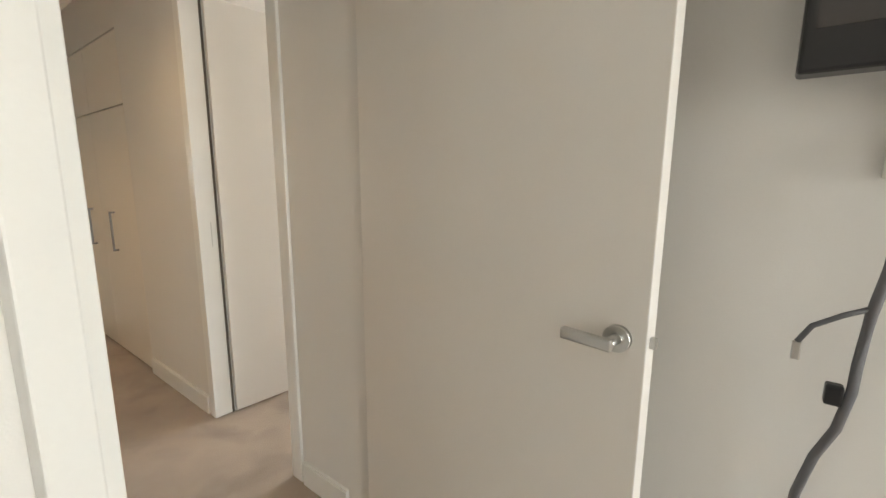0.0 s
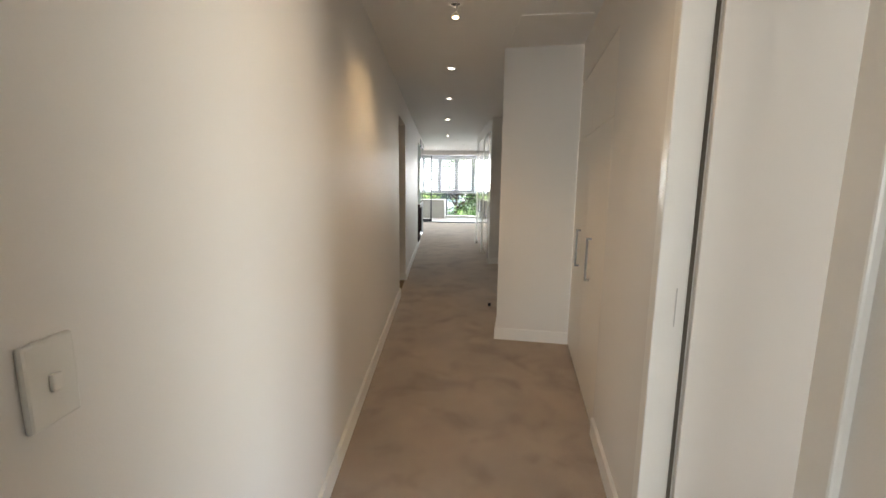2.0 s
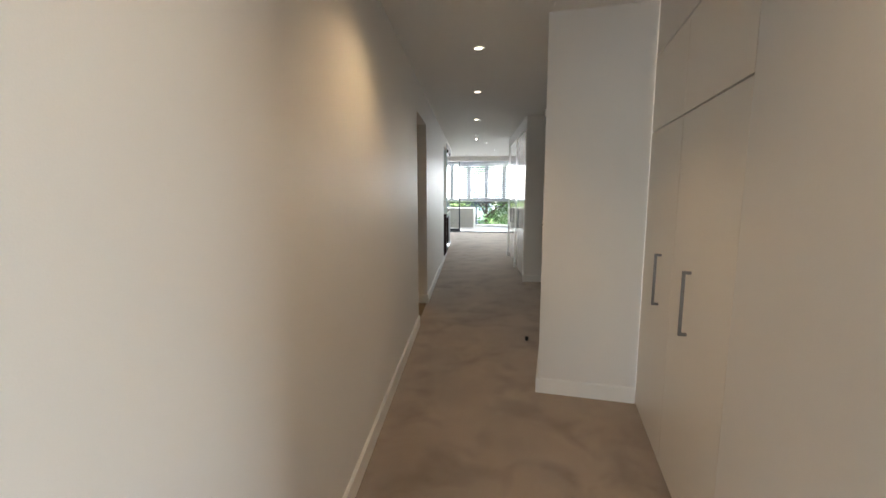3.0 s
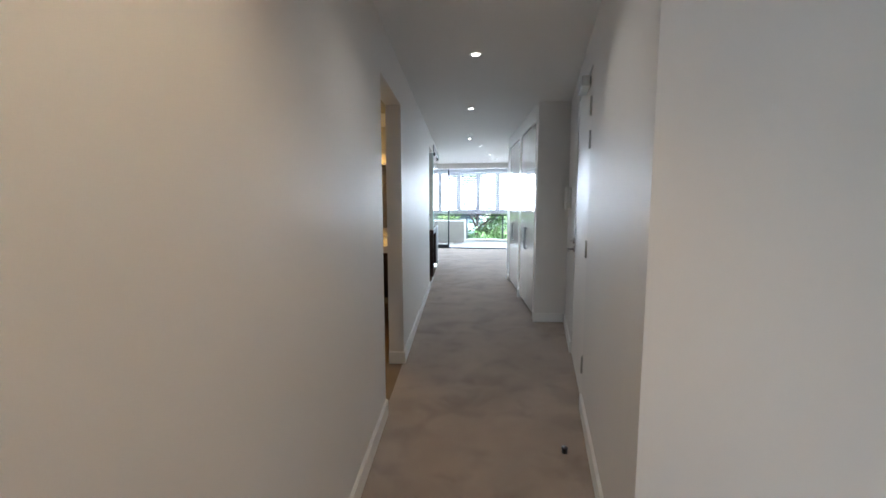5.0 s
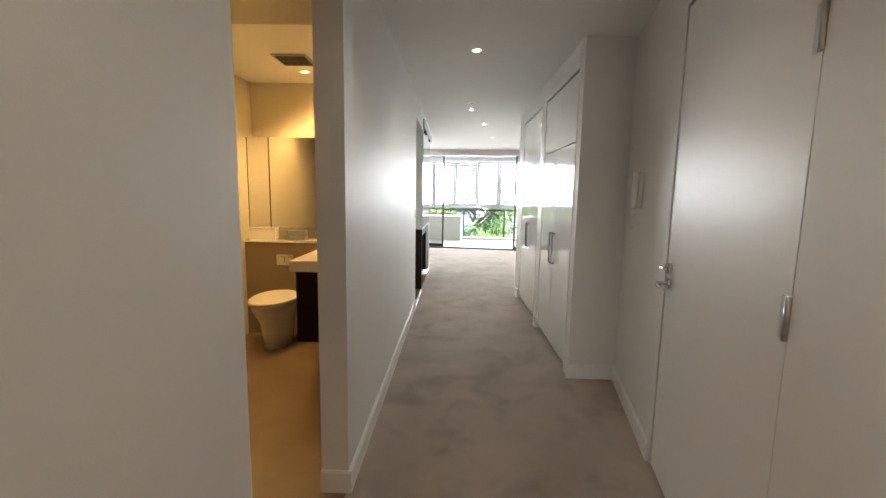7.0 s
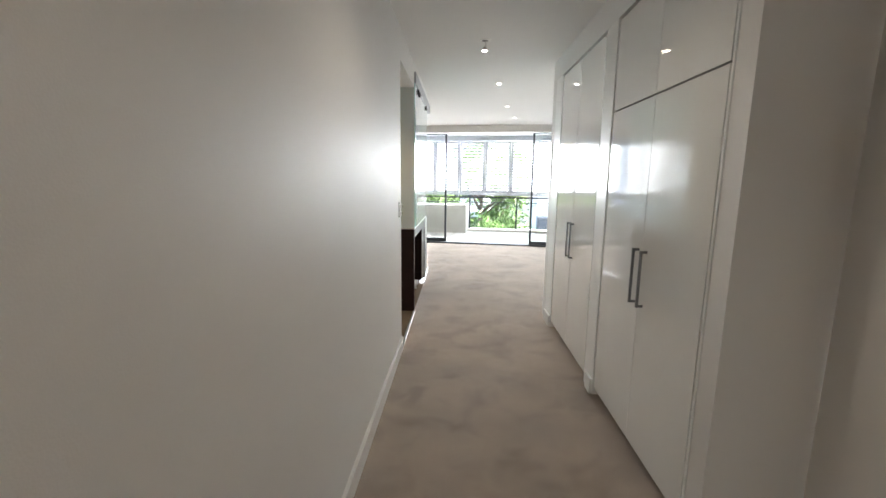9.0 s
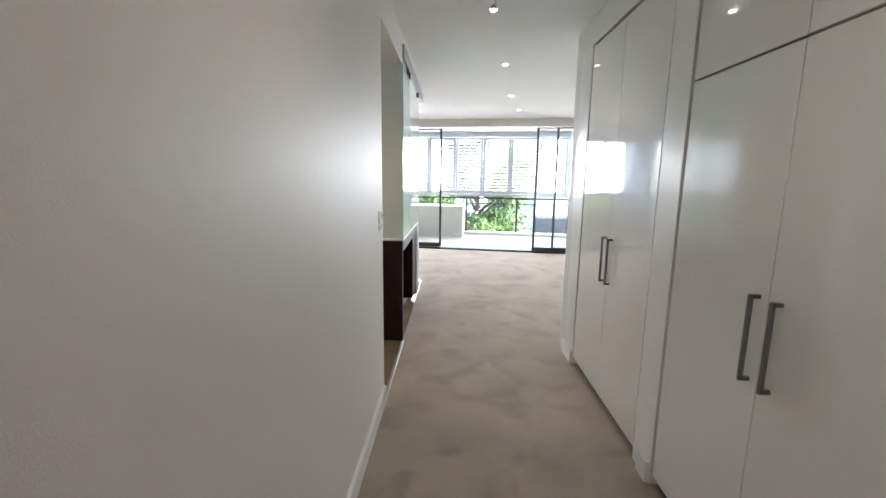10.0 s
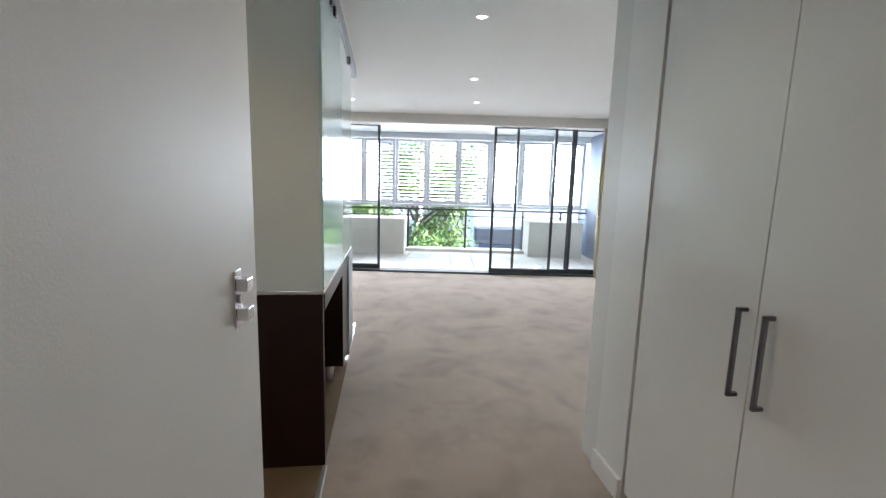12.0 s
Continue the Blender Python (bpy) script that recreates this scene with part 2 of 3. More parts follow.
# floors
floor = structure("floor", prism([(-3.2, -3.6), (XL, -3.6), (2.2, -3.6), (5.2, 3.0), (5.2, 14.0), on_win(2.6, 0.02), on_win(-4.6, 0.02), (-2.5, 9.0), (XL - 0.01, 9.0), (XL - 0.01, 0.85), (-3.2, 0.85)], -0.15, 0.0), M_CARPET, "taupe cut-pile carpet, trodden and faintly stained")
structure("floor_bathroom", prism([(-1.2, 5.0), (XL - 0.01, 5.0), (XL - 0.01, 8.99), (-1.2, 8.99)], -0.15, 0.0), M_TILE, "brown bathroom floor tile under warm light")
structure("floor_kitchen", bx(-2.4, XL - 0.004, 9.02, 12.6, -0.1, 0.006), M_TILE, "brown kitchen floor tile")
solid("threshold_strip", bx(XL - 0.012, XL + 0.012, 9.58, 10.48, 0.0, 0.010, 0.003), M_STEEL, "thin metal threshold strip between carpet and tile", "threshold", "structure")

# corridor wall with the bathroom and kitchen openings
bm = prism(strip((XL, 0.77), (XL, 5.65), 0.12, -1), 0, HALL_Z)
prism(strip((XL, 6.49), (XL, 9.555), 0.12, -1), 0, HALL_Z, bm)
prism(strip((XL, 5.65), (XL, 6.49), 0.12, -1), 2.07, HALL_Z, bm)
prism(strip((XL, 9.555), (XL, 10.485), 0.12, -1), 2.16, HALL_Z, bm)
structure("wall_corridor", bm, M_WALL, "long satin-painted off-white corridor wall")
# wall between bedroom and corridor
bm = prism([(-3.2, 0.77), (0.615, 0.77), (0.615, 0.915), (-3.2, 0.915)], 0, HALL_Z)
prism([(0.615, 0.77), (1.44, 0.77), (1.44, 0.915), (0.615, 0.915)], 2.08, HALL_Z, bm)
structure("wall_bedroom_door", bm, M_WALL, "off-white wall round the bedroom doorway")
# leaning wall: bedroom side, closet room doorway, wardrobe niche
def lean(y0, y1, z0, z1, bm, off=0.0, thick=0.12):
    return prism(strip((closet_x(y0) + off, y0), (closet_x(y1) + off, y1), thick, 1), z0, z1, bm)
bm = lean(-3.6, 0.85, 0, HALL_Z, bmesh.new(), 0.05)
lean(0.85, 1.37, 0, HALL_Z, bm)
lean(1.37, 2.07, 2.08, HALL_Z, bm)
lean(2.07, 2.92, 0, HALL_Z, bm)
lean(2.92, 4.17, 2.07, HALL_Z, bm)
structure("wall_leaning", bm, M_WALL, "off-white wall that leans away from the corridor")
# nib wall and the entry wall
nib_r = (closet_x(4.19), 4.19)
nib_l = (entry_x(4.305), 4.305)
bm = prism([nib_l, nib_r, (nib_r[0] + 0.7, nib_r[1] + 0.6), (entry_x(5.0) + 0.5, 5.0), (entry_x(5.0), 5.0)], 0, HALL_Z)
structure("wall_nib", bm, M_WALL, "white wall nib beside the wardrobe")
DY0, DY1, DH = 5.79, 6.76, 2.14
def entry(y0, y1, z0, z1, bm, off=0.0, thick=0.14):
    return prism(strip((entry_x(y0) + off, y0), (entry_x(y1) + off, y1), thick, 1), z0, z1, bm)
bm = entry(5.0, DY0, 0, HALL_Z, bmesh.new())
entry(DY0, DY1, DH, HALL_Z, bm)
entry(DY1, 7.74, 0, HALL_Z, bm)
structure("wall_entry", bm, M_WALL, "off-white wall with the flat's entry door")
bm = prism([(1.79, 7.742), (entry_x(7.74) + 0.3, 7.742), (entry_x(7.74) + 0.3, 7.84), (1.79, 7.84)], 0, HALL_Z)
structure("wall_column", bm, M_WALL, "white column at the end of the hall cupboards")
# living room
structure("wall_living_back", prism([(1.79, 10.363), (5.2, 10.363), (5.2, 10.50), (1.79, 10.50)], 0, HALL_Z), M_WALL, "white wall behind the hall cupboards")
structure("wall_living_right", prism([on_win(1.94, 0.1), on_win(2.09, 0.1), (4.85, 10.45), (4.7, 10.50)], 0, LIVING_Z), M_WALL, "white living room wall")
structure("wall_living_left", prism([on_win(-4.6, 0.1), on_win(-4.5, 0.1), (-2.3, 12.5), (-2.42, 12.5)], 0, LIVING_Z), M_WALL, "white living room wall")
structure("wall_kitchen_left", prism([(-2.42, 8.9), (-2.3, 8.9), (-2.3, 12.6), (-2.42, 12.6)], 0, LIVING_Z), M_WALL, "white kitchen wall")
structure("ceiling_bathroom_entry", bx(-0.96, XL - 0.12, 5.02, 6.80, 2.07, 2.30), M_BATHTILE, "lowered cream ceiling inside the bathroom opening")
# bathroom shell
structure("wall_bath_left", bx(-1.08, -0.96, 5.0, 8.86, 0, 2.42), M_BATHTILE, "cream bathroom wall in warm light")
structure("wall_bath_back", bx(-1.08, XL - 0.12, 8.75, 8.87, 0, 2.42), M_BATHTILE, "cream bathroom wall behind the mirror")
structure("wall_bath_near", bx(-1.08, XL - 0.12, 4.9, 5.02, 0, 2.42), M_BATHTILE, "cream bathroom wall")
structure("wall_kitchen_near", bx(-2.42, XL - 0.12, 8.88, 9.0, 0, HALL_Z), M_WALL, "white kitchen wall")
# bedroom and closet room shells, each with a window behind the camera
bm = prism([(-3.32, -3.7), (-3.2, -3.7), (-3.2, 0.915), (-3.32, 0.915)], 0, HALL_Z)
structure("wall_bedroom_left", bm, M_WALL, "white bedroom wall")
bm = bx(-3.3, -1.1, -3.72, -3.6, 0, HALL_Z)
bx(0.5, 1.2, -3.72, -3.6, 0, HALL_Z, 0, bm)
bx(-1.1, 0.5, -3.72, -3.6, 0, 0.5, 0, bm)
bx(-1.1, 0.5, -3.72, -3.6, 2.2, HALL_Z, 0, bm)
structure("wall_bedroom_window", bm, M_WALL, "white bedroom wall with a wide window")
bm = bx(4.6, 4.72, -0.6, 0.2, 0, HALL_Z)
bx(4.6, 4.72, 1.8, 3.3, 0, HALL_Z, 0, bm)
bx(4.6, 4.72, 0.2, 1.8, 0, 0.8, 0, bm)
bx(4.6, 4.72, 0.2, 1.8, 2.2, HALL_Z, 0, bm)
bx(closet_x(-0.6) + 0.1, 4.72, -0.7, -0.6, 0, HALL_Z, 0, bm)
bx(closet_x(2.5) + 0.7, 4.72, 3.3, 3.4, 0, HALL_Z, 0, bm)
structure("wall_side_room", bm, M_WALL, "white walls of the side room with its window")
# ceilings
structure("ceiling_hall", prism([(-3.3, -3.7), (5.3, -3.7), (5.3, 10.42), (XL - 0.12, 10.42), (XL - 0.12, 0.77), (-3.3, 0.77)], HALL_Z, HALL_Z + 0.2), M_CEIL, "matt white hall ceiling")
structure("ceiling_living", prism([(XL - 0.12, 10.42), (5.6, 10.42), (5.6, 14.2), on_win(2.9, 0.06), on_win(-4.7, 0.06), (-2.5, 10.42)], LIVING_Z, LIVING_Z + 0.2), M_CEIL, "matt white living room ceiling")
structure("ceiling_kitchen", bx(-2.5, XL - 0.12, 8.88, 10.42, HALL_Z, HALL_Z + 0.2), M_CEIL, "white kitchen ceiling")
structure("ceiling_bathroom", bx(-1.1, XL - 0.12, 4.9, 8.88, 2.30, 2.42), M_CEIL, "white bathroom ceiling")
structure("ceiling_hatch", prism([(1.47, 3.65), (1.90, 3.59), (1.98, 4.15), (1.47, 4.24)], HALL_Z - 0.006, HALL_Z), M_CEIL, "flush ceiling access panel")

# skirting boards
def skirting(name, segs, height=0.10, t=0.015):
    bm = bmesh.new()
    for p, q in segs:
        p, q = Vector(p), Vector(q)
        d = (q - p).normalized()
        n = Vector((-d.y, d.x))
        lo = [p, q, q + n * t, p + n * t]
        prism([tuple(v) for v in lo], 0.0, height - 0.006, bm)
        prism([tuple(v) for v in (p, q, q + n * (t - 0.005), p + n * (t - 0.005))], height - 0.006, height, bm)
    return structure(name, bm, M_TRIM, "white painted skirting board")
skirting("baseboard_corridor", [((XL, 5.65), (XL, 0.92)), ((XL, 9.555), (XL, 6.49)), ((XL + 0.015, 6.49), (XL - 0.12, 6.49))])
skirting("baseboard_leaning", [((closet_x(1.05), 1.05), (closet_x(1.31), 1.31)), ((closet_x(2.14), 2.14), (closet_x(2.90), 2.90))])
skirting("baseboard_nib", [(nib_r, (nib_l[0] - 0.014, nib_l[1] + 0.003))])
skirting("baseboard_entry", [((entry_x(4.29), 4.29), (entry_x(DY0 - 0.02), DY0 - 0.02)), ((entry_x(DY1 + 0.02), DY1 + 0.02), (entry_x(7.74), 7.74)), ((entry_x(7.74), 7.742), (1.776, 7.742))])


# ---- doors ----
def lever(parent, x, y, z, way):
    """A lever handle on a round rose; way is the side on which it stands off."""
    h = part("door_handle", tube([(x, y, z), (x, y + way * 0.012, z)], 0.024, 20), M_STEEL, parent, "brushed steel lever handle")
    part("neck", tube([(x, y + way * 0.01, z), (x, y + way * 0.05, z)], 0.010, 12), M_STEEL, h)
    part("lever", bx(x - 0.085, x + 0.010, min(y + way * 0.040, y + way * 0.055), max(y + way * 0.040, y + way * 0.055), z - 0.011, z + 0.011, 0.004), M_STEEL, h)
    return h


def leaf_door(name, m, width, height, label, handle_z=0.93, sides=(1,)):
    """A flush leaf in its own frame: hinge edge at x=0, leaf along +x, thickness along y."""
    d = thing(name, m, label, "door", kind="structure")
    part("leaf", bx(0.0, width, -0.018, 0.018, 0.012, height, 0.002), M_DOOR, d)
    for hz in (0.25, 1.03, 1.85):
        part("hinge", tube([(0.0, 0.022, hz - 0.05), (0.0, 0.022, hz + 0.05)], 0.007, 10), M_STEEL, d)
    if handle_z:
        for w in sides:
            lever(d, width - 0.048, 0.018 * w, handle_z, w)
        part("latch", bx(width - 0.001, width + 0.010, -0.006, 0.006, handle_z - 0.01, handle_z + 0.01, 0.002), M_STEEL, d)
    return d


HINGE = (1.425, 0.925)
dv = Vector((1.145, 0.15)) - Vector(HINGE)
leaf_door("door_bedroom", pose(HINGE[0], HINGE[1], 0, 0, 0, math.degrees(math.atan2(dv.y, dv.x))), 0.865, 2.05, "cream painted flush bedroom door standing open against the wall", 0.965, (-1,))
leaf_door("door_side_room", pose(closet_x(2.07) + 0.085, 2.040, 0, 0, 0, -16), 0.70, 2.05, "white flush side room door standing open in daylight", 0)

# door frames
def frame_part(segs, name, label):
    f = thing(name, pose(0, 0, 0), label, "door frame", kind="structure")
    for n, b in segs:
        part(n, b, M_TRIM, f)
    return f
frame_part([("jamb", bx(0.59, 0.633, 0.755, 0.930, 0, 2.06, 0.003)), ("jamb", bx(1.428, 1.455, 0.750, 0.935, 0, 2.06, 0.003)), ("head", bx(0.59, 1.455, 0.755, 0.930, 2.06, 2.10, 0.003)),
            ("stop", bx(0.633, 0.643, 0.810, 0.850, 0, 2.06, 0.002)), ("architrave", bx(0.545, 0.605, 0.735, 0.770, 0, 2.12, 0.004)), ("architrave", bx(0.545, 0.605, 0.915, 0.935, 0, 2.12, 0.004))], "door_frame_bedroom", "white painted bedroom door frame")
solid("strike_plate", bx(0.6335, 0.6365, 0.775, 0.802, 0.86, 0.94, 0.001), M_BLACK, "dark metal strike plate on the door jamb", "strike plate")
LEAN = slant(closet_x(1.37), 1.37)
f2 = thing("door_frame_side_room", LEAN, "white painted side room door frame", "door frame", kind="structure")
L2 = 0.70 / math.cos(math.atan(TA))
part("jamb", bx(-0.012, 0.13, -0.045, 0.02, 0, 2.06, 0.004), M_TRIM, f2)
part("jamb", bx(-0.012, 0.13, L2 - 0.005, L2 + 0.055, 0, 2.06, 0.004), M_TRIM, f2)
part("head", bx(-0.012, 0.13, -0.045, L2 + 0.055, 2.06, 2.11, 0.004), M_TRIM, f2)
# thin dark strip paints the shadow line between jamb and leaf
part("rebate_shade", bx(0.074, 0.084, L2 - 0.010, L2 - 0.004, 0, 2.06), M_SHADOWGAP, f2, "dark strip that paints the shade in the rebate gap")
part("strike", bx(0.045, 0.048, L2 - 0.0065, L2 - 0.0045, 0.9, 1.02), M_STEEL, f2)

# entry door with closer, hinges, lever
EA = math.degrees(math.atan(0.193))
ENTRY = pose(entry_x(DY0), DY0, 0, 0, 0, 90 - EA)      # x runs along the door, y into the corridor
EW = (DY1 - DY0) / math.cos(math.radians(EA))
ed = thing("door_entry", ENTRY, "cream flush entry door, closed, with closer and steel hinges", "door", kind="structure")
part("leaf", bx(0.012, EW - 0.012, -0.045, -0.004, 0.008, DH - 0.012, 0.002), M_DOOR, ed)
part("gap", bx(0.002, EW - 0.002, -0.13, -0.05, 0.0, DH - 0.002), M_SHADOWGAP, ed, "dark gap round the closed leaf")
for hz in (0.28, 1.03, 1.70, 1.90):
    hg = part("hinge", bx(0.000, 0.045, -0.004, 0.000, hz - 0.055, hz + 0.055, 0.001), M_STEEL, ed)
    part("knuckle", tube([(0.006, 0.004, hz - 0.055), (0.006, 0.004, hz + 0.055)], 0.008, 10), M_STEEL, hg)
cl = part("door_closer", bx(0.10, 0.36, 0.0, 0.055, DH - 0.10, DH - 0.035, 0.008), M_STEEL, ed, "grey metal overhead door closer")
part("arm", bx(0.22, 0.62, 0.02, 0.035, DH - 0.035, DH - 0.022, 0.002), M_STEEL, cl)
part("shoe", bx(0.58, 0.66, 0.0, 0.04, DH - 0.03, DH - 0.008, 0.003), M_STEEL, cl)
hd = part("door_handle", tube([(EW - 0.075, 0, 0.93), (EW - 0.075, 0.012, 0.93)], 0.026, 20), M_CHROME, ed, "chrome lever and lock")
part("lever", tube([(EW - 0.075, 0.012, 0.93), (EW - 0.075, 0.055, 0.93), (EW - 0.10, 0.06, 0.928), (EW - 0.19, 0.058, 0.925)], 0.0085, 10), M_CHROME, hd)
part("lock", tube([(EW - 0.075, 0, 1.0), (EW - 0.075, 0.02, 1.0)], 0.024, 20), M_CHROME, ed)
part("turn_knob", bx(EW - 0.10, EW - 0.05, 0.02, 0.042, 0.994, 1.006, 0.003), M_CHROME, ed)

# intercom handset
ic = thing("intercom", pose(entry_x(7.34), 7.34, 1.35, 0, 0, 90 - EA), "off-white wall intercom with handset and curled cord", "intercom")
part("base", bx(-0.05, 0.055, 0, 0.028, -0.095, 0.11, 0.006), M_PLASTIC, ic)
part("handset", bx(-0.048, -0.002, 0.028, 0.062, -0.10, 0.115, 0.010), M_PLASTIC, ic)
part("panel", bx(0.012, 0.046, 0.028, 0.031, 0.02, 0.07, 0.001), M_GREYMETAL, ic)
cord = [(-0.02 + 0.012 * math.cos(k * 1.1), 0.03 + 0.012 * math.sin(k * 1.1), -0.10 - 0.10 * math.sin(min(k, 60) / 60 * math.pi) - 0.02) for k in range(61)]
part("cord", tube([(0.02 + 0.05 * (k / 60 - 0.5) * 1.2, p[1], p[2]) for k, p in enumerate(cord)], 0.0035, 6), M_PLASTIC, ic)

# rubber door stop
solid("door_stop", lathe([(0.0005, 0.0), (0.016, 0.0), (0.015, 0.02), (0.018, 0.028), (0.014, 0.034), (0.0005, 0.035)], 16), M_BLACK, "small black rubber door stop on the carpet", "door stop", m=pose(1.518, 5.28, 0))
# light switch
sw = thing("light_switch", pose(XL, 1.312, 1.085, 0, 0, -90), "white wall light switch with one rocker", "light switch")
part("plate", bx(-0.034, 0.034, 0, 0.010, -0.053, 0.053, 0.004), M_PLASTIC, sw)
part("rocker", bx(-0.007, 0.007, 0.010, 0.016, -0.012, 0.010, 0.002), M_PLASTIC, sw)


# ---- wardrobe in the leaning wall ----
def pull(parent, x, y, z0, z1, r=0.006, out=0.032):
    """A square-bent bar handle that stands off the face along +y."""
    h = part("handle", bx(x - r, x + r, y + out - 2 * r, y + out, z0, z1, 0.002), M_HANDLE, parent, "grey metal bar handle")
    part("post", bx(x - r, x + r, y, y + out, z0, z0 + 2 * r, 0.001), M_HANDLE, h)
    part("post", bx(x - r, x + r, y, y + out, z1 - 2 * r, z1, 0.001), M_HANDLE, h)


K = 1 / math.cos(math.atan(TA))
WR = pose(closet_x(2.92), 2.92, 0, 0, 0, 90 - ANG)      # x along the wall, y into the corridor
wr = thing("built_in_wardrobe", WR, "built-in cream wardrobe with plain flush doors and bar handles", "wardrobe")
WL = (4.18 - 2.92) * K
part("carcass", bx(0.0, WL, -0.6, -0.02, 0.0, 2.058), M_SHADOWGAP, wr, "dark inside seen in the door gaps")
half = WL * 0.52
for x0, x1 in ((0.003, half - 0.0015), (half + 0.0015, WL - 0.003)):
    d = part("door", bx(x0, x1, -0.02, 0.0, 0.012, 1.650, 0.0015), M_SATINCAB, wr)
    pull(d, x0 + 0.40 if x0 < 0.1 else x0 + 0.21, 0.0, 0.745, 1.01)
    part("upper_door", bx(x0, x1, -0.02, 0.0, 1.657, 2.06, 0.0015), M_SATINCAB, wr)

# ---- gloss cupboards in the hall ----
HC = pose(1.79, 7.84, 0, 0, 0, 90)                       # x along the corridor, y towards the long wall


def cupboard(x0, x1, split, z_mid, label):
    c = thing("hall_cupboard", HC, label, "cupboard", "gloss hall cupboards")
    part("carcass", bx(x0, x1, -0.55, -0.021, 0.05, 2.19), M_SHADOWGAP, c, "dark inside seen in the door gaps")
    mid = (x0 + x1) / 2
    for a0, a1, hx in ((x0 + 0.012, mid - 0.0015, mid - 0.050), (mid + 0.0015, x1 - 0.012, mid + 0.035)):
        d = part("door", bx(a0, a1, -0.02, 0.0, 0.055, z_mid - 0.004 if split else 2.178, 0.0015), M_GLOSS, c)
        pull(d, hx, 0.0, 0.745, 1.01)
        if split:
            part("upper_door", bx(a0, a1, -0.02, 0.0, z_mid + 0.004, 2.178, 0.0015), M_GLOSS, c)
    return c


cupboard(0.015, 1.06, True, 1.70, "gloss white hall cupboard with upper and lower doors")
cupboard(1.24, 2.29, False, 1.70, "tall gloss white hall cupboard with two doors")
# surround of the cupboards
cs = thing("cupboard_surround", HC, "white painted surround of the hall cupboards", "panel", kind="structure")
part("post", bx(1.062, 1.238, -0.1, 0.004, 0.0, 2.195, 0.002), M_TRIM, cs)
part("post", bx(2.292, 2.52, -0.1, 0.004, 0.0, 2.195, 0.002), M_TRIM, cs)
part("post", bx(0.001, 0.013, -0.1, 0.004, 0.0, 2.195, 0.002), M_TRIM, cs)
part("head", bx(0.001, 2.52, -0.1, 0.004, 2.195, HALL_Z, 0.0), M_WALL, cs)
part("plinth_block", bx(1.07, 1.17, 0.004, 0.02, 0.0, 0.10, 0.003), M_TRIM, cs)
part("plinth_block", bx(2.30, 2.525, 0.004, 0.02, 0.0, 0.10, 0.003), M_TRIM, cs)
# kick board in the gap colour, so the recess's shade is painted on
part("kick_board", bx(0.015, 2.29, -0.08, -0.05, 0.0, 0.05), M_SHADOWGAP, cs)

# ---- kitchen end unit: dark wood base, glass upper ----
ku = thing("kitchen_island", pose(0.5, 10.485, 0), "dark wenge kitchen bench end with tall aqua glass screen above", "kitchen unit")
part("end_panel", bx(-0.75, 0.0, 0.0, 0.035, 0.006, 0.835, 0.002), M_WOOD, ku)
part("benchtop", bx(-0.75, 0.005, -0.002, 1.46, 0.835, 0.85, 0.002), M_STEEL, ku, "thin steel edge under the glass")
part("rail", bx(-0.03, 0.004, 0.035, 1.46, 0.75, 0.835, 0.002), M_WOOD, ku)
part("back_panel", bx(-0.62, -0.60, 0.035, 0.83, 0.05, 0.85), M_WOOD, ku)
part("drawer_body", bx(-0.6, 0.0, 0.83, 1.14, 0.13, 0.75, 0.002), M_WOOD, ku)
part("drawer_body", bx(-0.6, 0.012, 1.145, 1.46, 0.08, 0.825, 0.002), M_GREYMETAL, ku, "pale steel appliance front")
for fx, fy in ((-0.10, 0.90), (-0.10, 1.08), (-0.10, 1.39)):
    part("foot", tube([(fx, fy, 0.0), (fx, fy, 0.13)], 0.03, 14), M_STEEL, ku)
part("side_glass", bx(-0.75, -0.004, 0.0, 0.012, 0.851, 2.17, 0.002), M_FROST_SIDE, ku, "etched grey glass side")
part("front_glass", bx(-0.008, 0.006, 0.013, 1.46, 0.851, 2.20, 0.002), M_FROST_FRONT, ku, "aqua back-painted sliding glass panel")
part("top", bx(-0.75, -0.01, 0.013, 1.46, 2.15, 2.17), M_GREYMETAL, ku)
part("back_glass", bx(-0.75, -0.738, 0.013, 1.46, 0.851, 2.15), M_FROST_SIDE, ku)
tr = part("track", bx(-0.03, 0.018, 0.0, 1.85, 2.20, 2.30, 0.002), M_GREYMETAL, ku, "grey metal sliding track")
for hy in (0.28, 0.42, 1.25):
    part("hanger", bx(0.006, 0.02, hy, hy + 0.035, 2.15, 2.20, 0.003), M_BLACK, tr)
structure("wall_over_track", bx(0.38, 0.5, 10.487, 12.6, 2.30, LIVING_Z), M_WALL, "white bulkhead over the sliding track")
# double latch plate at the wall's end
lp = thing("latch_plate", pose(XL, 9.435, 1.10, 0, 0, -90), "small chrome wall plate with two square knobs", "latch")
part("plate", bx(-0.018, 0.018, 0, 0.004, -0.055, 0.055, 0.001), M_CHROME, lp)
for kz in (-0.028, 0.028):
    part("knob", bx(-0.016, 0.016, 0.004, 0.026, kz - 0.012, kz + 0.012, 0.002), M_CHROME, lp)
part("keyhole", tube([(0, 0.004, 0), (0, 0.009, 0)], 0.008, 12), M_STEEL, lp)


